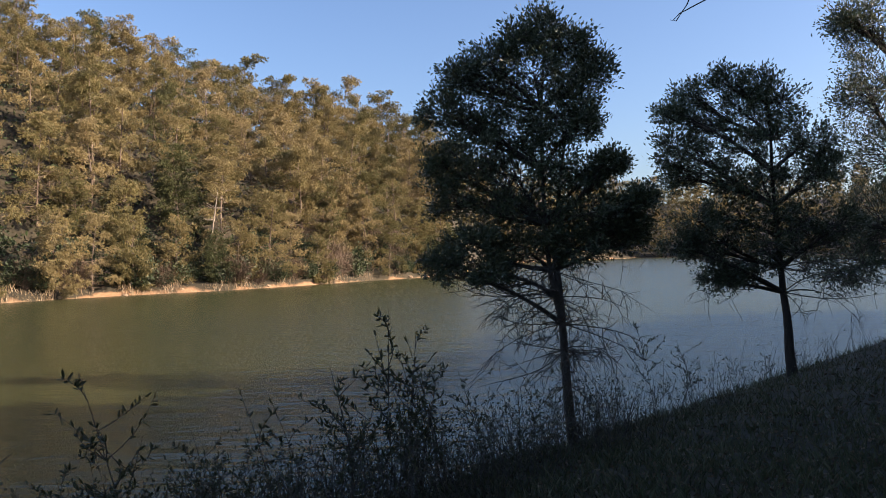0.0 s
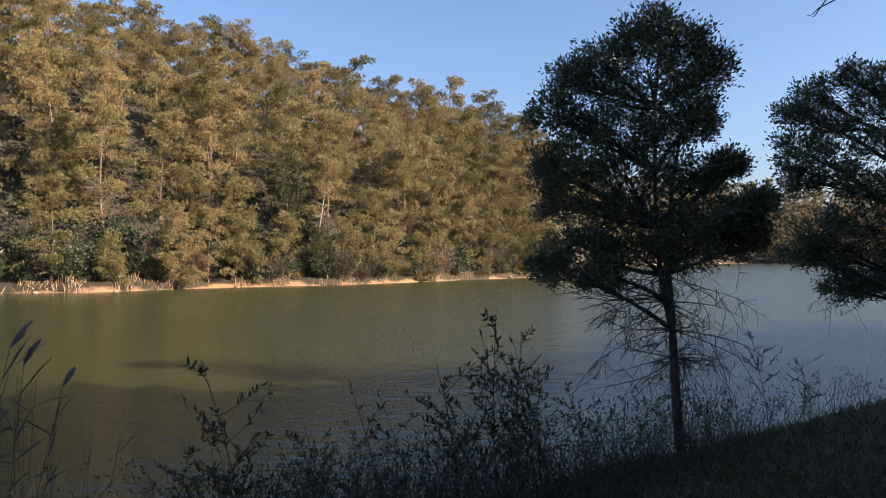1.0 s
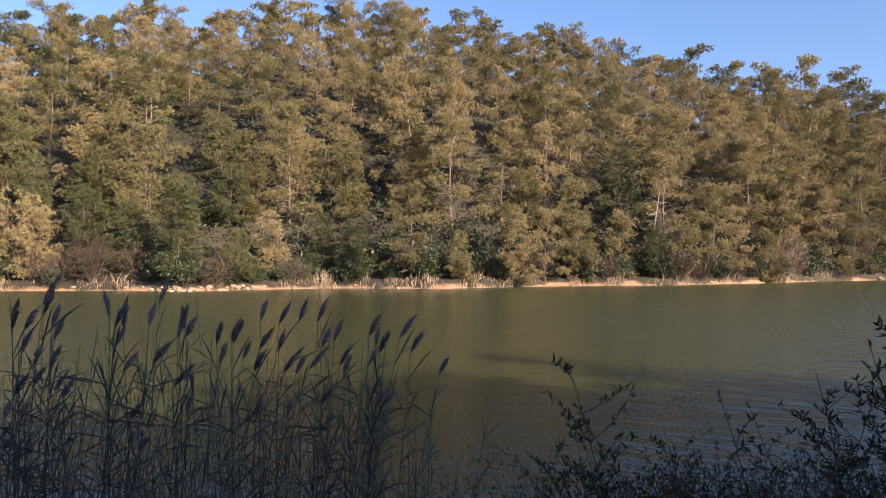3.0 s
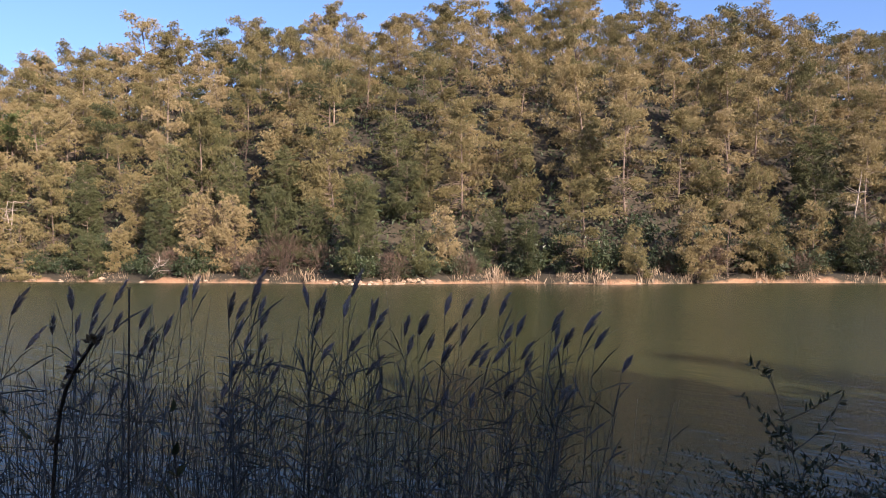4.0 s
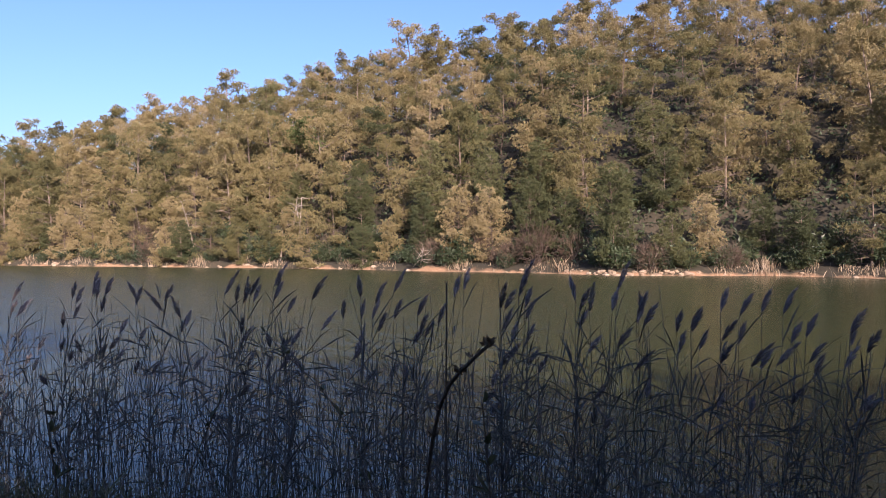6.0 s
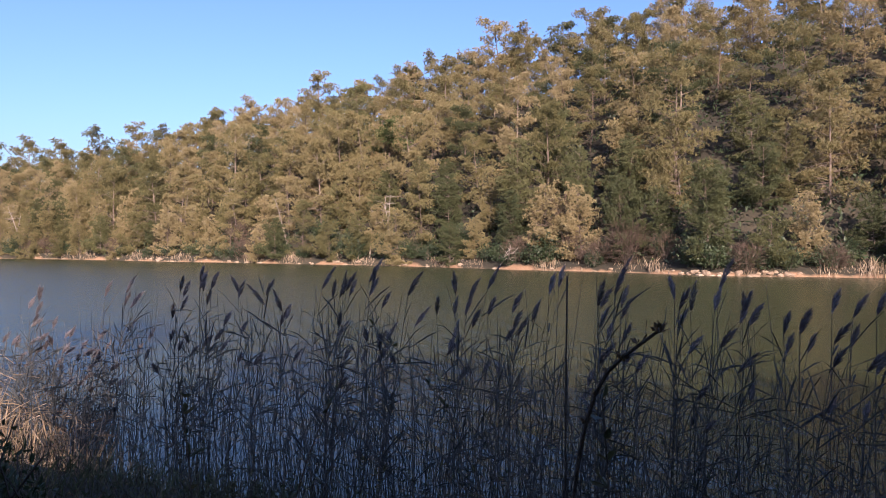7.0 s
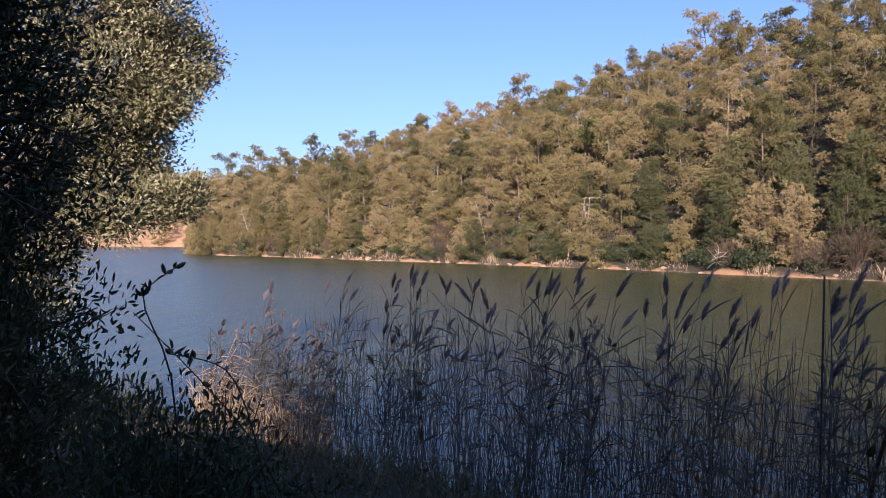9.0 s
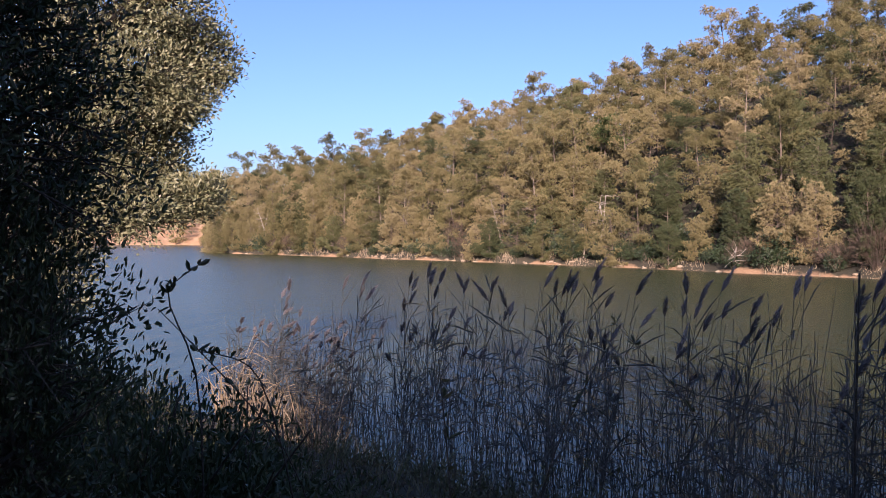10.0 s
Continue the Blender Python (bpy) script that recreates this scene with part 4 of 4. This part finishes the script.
def brush():
    """Fine tangled twigs with tiny leaves along the bank's edge."""
    twigs, green = Shape(), Shape()
    for i in range(5000):
        az = random.choice((random.uniform(-30, 110), random.uniform(-14, 30)))
        q = random.uniform(4.2, 6.2)
        r = min(q / max(math.cos(radians(az - 45)), 0.26), 20)
        p = np.array(spot(az, r))
        h = random.uniform(0.25, 0.8 if az < 30 else 0.9 if az < 75 else 0.5)
        tip = p + np.array([random.gauss(0, 0.35), random.gauss(0, 0.35), 1.0]) * h
        if i % 3 == 0:                                                     # the slope beside the path
            p = np.array(bank(random.uniform(1.5, 10), random.uniform(0.6, 4.6)))
            tip = p + np.array([random.gauss(0, 0.4), random.gauss(0, 0.4), 1.0]) * random.uniform(0.12, 0.45)
        if 97.5 < math.degrees(math.atan2(-p[0], p[1])) < 108 and math.hypot(p[0], p[1]) > 8.6:
            continue
        s = curve_pts(p - [0, 0, 0.1], tip, 0.15, 4, 0.05)
        twigs.tube(s, 0.004, 0.0015, 3)
        n = 7
        at = s[np.random.randint(1, 4, n)] + np.random.normal(0, 0.05, (n, 3))
        green.leaves(at, unit(rng_unit(n) + [0, 0, 0.5]), np.random.uniform(0.025, 0.055, n), np.random.uniform(0.010, 0.02, n))
    ob = tagged(new("bank_brush", twigs.mesh("bank_brush", DARK_BARK)), "tangled dark brush along the shaded bank edge", "brush", kind="stuff")
    part("leaves", green, SHOOT_LEAF, ob)


brush()


def bank_grass():
    blades, litter = Shape(), Shape()
    n = 115000
    az = np.where(np.random.uniform(0, 1, n) < 0.45, np.random.uniform(-42, 5, n), np.random.uniform(-42, 140, n))
    r = np.random.uniform(1.6, 2.0 + 24 * np.random.uniform(0.05, 1, n) ** 1.2, n)
    x, y = -np.sin(np.radians(az)) * r, np.cos(np.radians(az)) * r
    q = x * NEAR_N[0] + y * NEAR_N[1]
    ok = (q < 5.8) & (q > -6) & ~((az > 97.5) & (az < 108) & (r > 8.6))
    x, y = x[ok], y[ok]
    n = len(x)
    base = np.stack([x, y, ground_height(x, y) - 0.02], 1)
    h = np.random.uniform(0.06, 0.30, n) * np.where(az[ok] < 8, 0.5, 1.0) * (1 + 0.25 * np.clip((q[ok] - 3.2) / 2, 0, 1))
    tip = base + np.stack([np.random.normal(0, 0.5, n) * h, np.random.normal(0, 0.5, n) * h, h], 1)
    blades.blades(base, tip, np.random.uniform(0.006, 0.014, n), 0.08)
    k = np.random.permutation(n)[:24000]
    litter.leaves(base[k] + [0, 0, 0.035], unit(rng_unit(len(k)) * [1, 1, 0.3]), np.random.uniform(0.04, 0.08, len(k)), np.random.uniform(0.02, 0.04, len(k)))
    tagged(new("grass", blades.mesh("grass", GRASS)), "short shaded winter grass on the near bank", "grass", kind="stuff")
    tagged(new("leaf_litter", litter.mesh("leaf_litter", LITTER)), "dry fallen leaves scattered over the bank", "leaves", kind="stuff")


bank_grass()


# ---- the far waterline ----
def far_fringe():
    """Dry sedge and reed stubble along the far waterline."""
    s = Shape()
    n = 12000
    az = np.random.uniform(-1, 103, n)
    patch = np.sin(az * 2.3) + np.sin(az * 0.9 + 1) + np.random.normal(0, 0.7, n)
    az = az[patch > np.where((az > 46) & (az < 72), 0.9, 0.25)]
    n = len(az)
    r = shore(az) + np.random.uniform(-0.3, 1.6, n)
    x, y = -np.sin(np.radians(az)) * r, np.cos(np.radians(az)) * r
    base = np.stack([x, y, ground_height(x, y) - 0.05], 1)
    h = np.random.uniform(0.3, 1.0, n) * (0.7 + 0.5 * np.sin(az * 1.7))
    h = np.maximum(h, 0.2)
    tip = base + np.stack([np.random.normal(0, 0.3, n) * h, np.random.normal(0, 0.3, n) * h, h], 1)
    s.blades(base, tip, np.random.uniform(0.03, 0.07, n), 0.06)
    tagged(new("dry_sedge", s.mesh("dry_sedge", DRY)), "tan dry sedge and reed stubble along the far waterline", "grass", kind="stuff")


far_fringe()


def bush(width, height, material, name, label, leaf, n, twiggy):
    base = tagged(new(name), label, "bush", "bushes on the far shore")
    wood, green = Shape(), Shape()
    for i in range(26 if twiggy else 10):
        a = random.uniform(0, 6.283)
        e = np.array([math.cos(a) * width * random.uniform(0.2, 1), math.sin(a) * width * random.uniform(0.2, 1), height * random.uniform(0.6, 1.05)])
        wood.tube(curve_pts((0, 0, -0.2), e, 0.1, 5), 0.035, 0.008, 3)
    c = rng_unit(n) * (np.random.uniform(0.2, 1, n) ** 0.5)[:, None] * np.array([width, width, height * 0.52]) + np.array([0, 0, height * 0.52])
    c *= (1 + 0.25 * np.sin(c[:, :1] * 5) * np.sin(c[:, 1:2] * 4 + 1))
    way = unit(unit(c - [0, 0, height * 0.2]) * (1.2 if twiggy else 0.5) + rng_unit(n) * 0.8)
    if twiggy:
        green.needles(c, way, np.random.uniform(0.4, 0.9, n), np.random.uniform(0.02, 0.045, n))
    else:
        green.leaves(c, way, leaf * np.random.uniform(0.7, 1.3, n), leaf * 0.6)
    part("framework", wood, PINE_BARK, base)
    part("crown", green, material, base)
    return base


BUSHES = [
    bush(1.6, 2.6, SHRUB, "evergreen_bush", "dense dark-green evergreen bush on the far shore", 0.26, 950, False),
    bush(1.2, 1.6, SHRUB, "evergreen_bush", "low green bush under the pines", 0.22, 600, False),
    bush(1.7, 3.4, TWIGS, "bare_bush", "bare reddish-brown twiggy bush on the far shore", 0, 1500, True),
    bush(1.3, 2.0, TWIGS, "bare_bush", "low bare brown brushwood by the waterline", 0, 1100, True),
]
for kind, ob in enumerate(BUSHES):
    n = (60, 80, 12, 24)[kind]
    for i in range(n):
        az = random.uniform(-1, 103)
        if kind >= 2 and random.random() < 0.5:
            az = random.uniform(-1, 30)
        place = spot(az, float(shore(az)) + random.uniform(0.5, 3.0 if kind % 2 else 6.0))
        m = Matrix.Translation(place) @ pose(0, 0, 0, 0, 0, random.uniform(0, 360)) @ Matrix.Diagonal((*[random.uniform(0.7, 1.25)] * 3, 1))
        if i:
            keep = ob.matrix_basis.copy()
            ob.matrix_basis = Matrix()
            copy_thing(ob, m)
            ob.matrix_basis = keep
        else:
            ob.matrix_basis = m


def dead_pine(length, label, name="dead_pine"):
    base = tagged(new(name), label, "dead tree", "dead pines of the far shore")
    stem = Shape()
    axis = curve_pts((0, 0, -0.3), (0, 0, length), 0.04, 8)
    stem.tube(axis, 0.012 * length + 0.03, 0.03, 7)
    part("trunk", stem, DEADWOOD, base)
    for i in range(12):
        k = random.randint(3, 7)
        a = random.uniform(0, 6.283)
        limb = Shape()
        limb.tube(curve_pts(axis[k], axis[k] + np.array([math.cos(a), math.sin(a), random.uniform(-0.1, 0.6)]) * random.uniform(0.5, 1.7), 0.15, 5), 0.03, 0.008, 4)
        part("limb", limb, DEADWOOD, base)
    return base


dead_a = dead_pine(8.0, "bleached dead pine trunk leaning out of the wood")
dead_b = dead_pine(6.5, "pale bare trunk leaning over the shore")
for ob, spots in ((dead_a, ((75.8, 2.5, -14, 6), (76.4, 3.0, -18, 10), (100.4, 4.0, 12, -16), (86.5, 6.0, 4, -9), (90.5, 9.0, -6, 10), (17.5, 5.0, 8, 10))),
                  (dead_b, ((76.9, 2.2, -24, 4), (75.2, 2.6, -10, -8), (101.0, 5.0, -8, 14), (83.0, 5.0, 8, -14), (9.0, 4.0, -8, 12), (66.5, 2.0, 78, 10), (70.6, 1.6, -80, 14), (69.9, 1.2, -84, 30)))):
    for i, (az, s, rx, ry) in enumerate(spots):
        m = Matrix.Translation(spot(az, float(shore(az)) + s)) @ pose(0, 0, 0, 0, 0, az) @ pose(0, 0, 0, rx, ry, 0)
        if i:
            keep = ob.matrix_basis.copy()
            ob.matrix_basis = Matrix()
            copy_thing(ob, m)
            ob.matrix_basis = keep
        else:
            ob.matrix_basis = m
for az, s, kind, size in ((62.8, 4.0, 2, 1.5), (51.6, 0.9, 1, 1.3), (44.0, 1.0, 3, 0.9)):
    ob = BUSHES[kind]
    keep = ob.matrix_basis.copy()
    ob.matrix_basis = Matrix()
    copy_thing(ob, Matrix.Translation(spot(az, float(shore(az)) + s)) @ Matrix.Diagonal((size, size, size, 1)))
    ob.matrix_basis = keep


def rock_mesh(seed):
    bm = bmesh.new()
    bmesh.ops.create_icosphere(bm, subdivisions=2, radius=1.0)
    for v in bm.verts:
        v.co *= 1 + 0.35 * noise.noise(v.co * 1.3 + Vector((seed * 7.1, 0, 0)))
        v.co.z *= 0.6
    me = bpy.data.meshes.new("rock")
    bm.to_mesh(me)
    bm.free()
    me.materials.append(ROCK)
    return me


ROCKS = [rock_mesh(i) for i in range(4)]
for i in range(110):
    az = random.choice((random.uniform(-1, 103), random.uniform(46, 54), random.uniform(70, 100)))
    ob = tagged(new("rock", random.choice(ROCKS)), "pale rounded rock at the far waterline", "rock", "rocks along the far waterline")
    ob.matrix_basis = Matrix.Translation(spot(az, float(shore(az)) + random.uniform(-0.2, 0.5)) ) @ pose(0, 0, 0, 0, 0, random.uniform(0, 360)) @ Matrix.Diagonal((*[random.uniform(0.12, 0.4)] * 3, 1))


# ---- close to the path ----
def dry_stalk(points, thick, label, buds):
    base = tagged(new("dry_stalk"), label, "plant stalk", "dry stalks by the path")
    stem, knots = Shape(), Shape()
    p = np.asarray(points, float)
    t = np.linspace(0, 1, 16)
    axis = np.stack([np.interp(t, np.linspace(0, 1, len(p)), p[:, i]) for i in range(3)], 1)
    for _ in range(2):
        axis[1:-1] = 0.25 * axis[:-2] + 0.5 * axis[1:-1] + 0.25 * axis[2:]
    stem.tube(axis, thick, thick * 0.55, 6)
    k = np.random.randint(5, 16, buds)
    at = axis[k] + np.random.normal(0, thick * 0.5, (buds, 3))
    knots.leaves(at, unit(rng_unit(buds) * [1, 1, 0.5] + [0, 0, 0.7]), np.random.uniform(0.005, 0.012, buds), np.random.uniform(0.003, 0.005, buds))
    part("stem", stem, DARK_BARK, base, smooth=True)
    tagged(part("seed_head", knots, LITTER, base), kind="stuff")
    return base


dry_stalk([(0, 0, -0.1), (0.01, 0.01, 0.6), (0.0, 0.0, 1.2), (0.01, 0, 1.70)], 0.0040, "thin upright dry flower stalk beside the path", 40).matrix_basis = Matrix.Translation((-2.05, 0.54, float(near_height(-2.05, 0.54))))
dry_stalk([(0, 0, -0.1), (0.05, -0.01, 0.85), (0.09, -0.02, 1.36), (0.19, -0.04, 1.54), (0.335, -0.056, 1.61)], 0.0034, "thin dark dry stalk arching over at the tip", 130).matrix_basis = Matrix.Translation((-1.40, 0.17, float(near_height(-1.40, 0.17))))


def bramble(canes, label, leaf=0.07):
    """Long arching canes with a few broad leaves."""
    base = tagged(new("bramble"), label, "bramble", "brambles by the path")
    for pts in canes:
        cane, green = Shape(), Shape()
        p = np.asarray(pts, float)
        t = np.linspace(0, 1, 14)
        axis = np.stack([np.interp(t, np.linspace(0, 1, len(p)), p[:, i]) for i in range(3)], 1)
        for _ in range(2):
            axis[1:-1] = 0.25 * axis[:-2] + 0.5 * axis[1:-1] + 0.25 * axis[2:]
        cane.tube(axis, 0.0045, 0.0018, 5)
        k = np.random.randint(4, 14, 16)
        green.oval_leaves(axis[k], unit(rng_unit(16) + [0, 0, 0.7]), leaf * np.random.uniform(0.4, 0.9, 16), leaf * np.random.uniform(0.16, 0.32, 16))
        holder = part("cane", cane, DARK_BARK, base)
        part("foliage", green, SHOOT_LEAF, holder)
    return base


def arc(*stops):
    """Cane points from (direction, range, height) as seen from the path, starting at the ground."""
    out = []
    for az, r, z in stops:
        p = spot(az, r, z)
        out.append((p.x - 0.4, p.y - 0.35, p.z))
    first_p = out[0]
    return [(first_p[0], first_p[1], float(near_height(first_p[0], first_p[1])) - 0.05)] + out


bramble([arc((97, 3.0, 1.9), (99.2, 3.0, 2.44), (105, 3.0, 2.8), (109, 3.0, 3.03)), arc((99, 2.9, 2.2), (101.9, 2.9, 2.80), (104, 2.9, 2.86), (106.5, 2.8, 2.9)),
         arc((106, 2.9, 2.8), (108.9, 2.9, 3.1), (106.4, 2.9, 3.19))], "arching bramble canes with dark leaves on the bank")
bramble([arc((88, 2.3, 2.2), (89.0, 2.25, 2.7), (89.7, 2.2, 2.95)), arc((84, 2.6, 2.0), (81, 2.5, 2.6), (78, 2.4, 2.9))], "leafy bramble sprigs against the reeds")
bramble([arc((58, 2.0, 2.2), (58.5, 1.95, 2.7), (59, 1.9, 2.93)), arc((66, 3.2, 1.9), (70, 3.2, 2.6), (76, 3.2, 2.95))], "thin bramble sprig beside the dry stalks")


def thicket(width, height, n, label):
    """Low evergreen thicket with small dark leaves."""
    base = tagged(new("evergreen_bush"), label, "bush", "bushes on the near bank")
    wood, green = Shape(), Shape()
    for i in range(22):
        a = random.uniform(0, 6.283)
        e = np.array([math.cos(a) * width * random.uniform(0.2, 1), math.sin(a) * width * random.uniform(0.2, 1), height * random.uniform(0.6, 1.1)])
        wood.tube(curve_pts((0, 0, -0.2), e, 0.12, 6), 0.014, 0.004, 4)
    c = rng_unit(n) * (np.random.uniform(0.15, 1, n) ** 0.5)[:, None] * np.array([width, width, height * 0.55]) + np.array([0, 0, height * 0.45])
    c *= 1 + 0.22 * np.sin(c[:, :1] * 6) * np.sin(c[:, 1:2] * 5 + 1)
    green.oval_leaves(c, unit(unit(c) * 0.5 + rng_unit(n) + [0, 0, 0.3]), np.random.uniform(0.03, 0.06, n), np.random.uniform(0.014, 0.026, n))
    part("framework", wood, DARK_BARK, base)
    part("foliage", green, SHRUB, base)
    return base


bush_a = thicket(0.95, 1.3, 5200, "dense dark evergreen bush on the shaded near bank")
# Low bushes added on the grass slope to make its shade darker.
bush_b = thicket(0.8, 0.8, 3600, "low dark bush added to darken the grass of the bank")
for ob, spots in ((bush_a, ((9.0, 2.2, 1.0), (9.4, 1.0, 1.0), (7.6, 0.9, 1.0))),
                  (bush_b, ((7.8, 2.6, 1.0), (6.6, 1.8, 1.0), (6.4, 0.6, 1.0), (3.76, 1.37, 1.4), (3.63, 1.69, 1.2), (3.5, 1.94, 0.95), (3.35, 2.3, 0.65), (2.85, 0.93, 0.9), (2.74, 1.22, 0.75),
                            (2.62, 1.45, 0.6), (4.9, 1.69, 1.4), (4.75, 2.11, 1.1), (5.0, 0.4, 1.2)))):
    for i, (a, q, tall) in enumerate(spots):
        m = Matrix.Translation(bank(a, q)) @ pose(0, 0, 0, 0, 0, random.uniform(0, 360)) @ Matrix.Diagonal((0.85, 0.85, tall, 1))
        if i:
            keep = ob.matrix_basis.copy()
            ob.matrix_basis = Matrix()
            copy_thing(ob, m)
            ob.matrix_basis = keep
        else:
            ob.matrix_basis = m
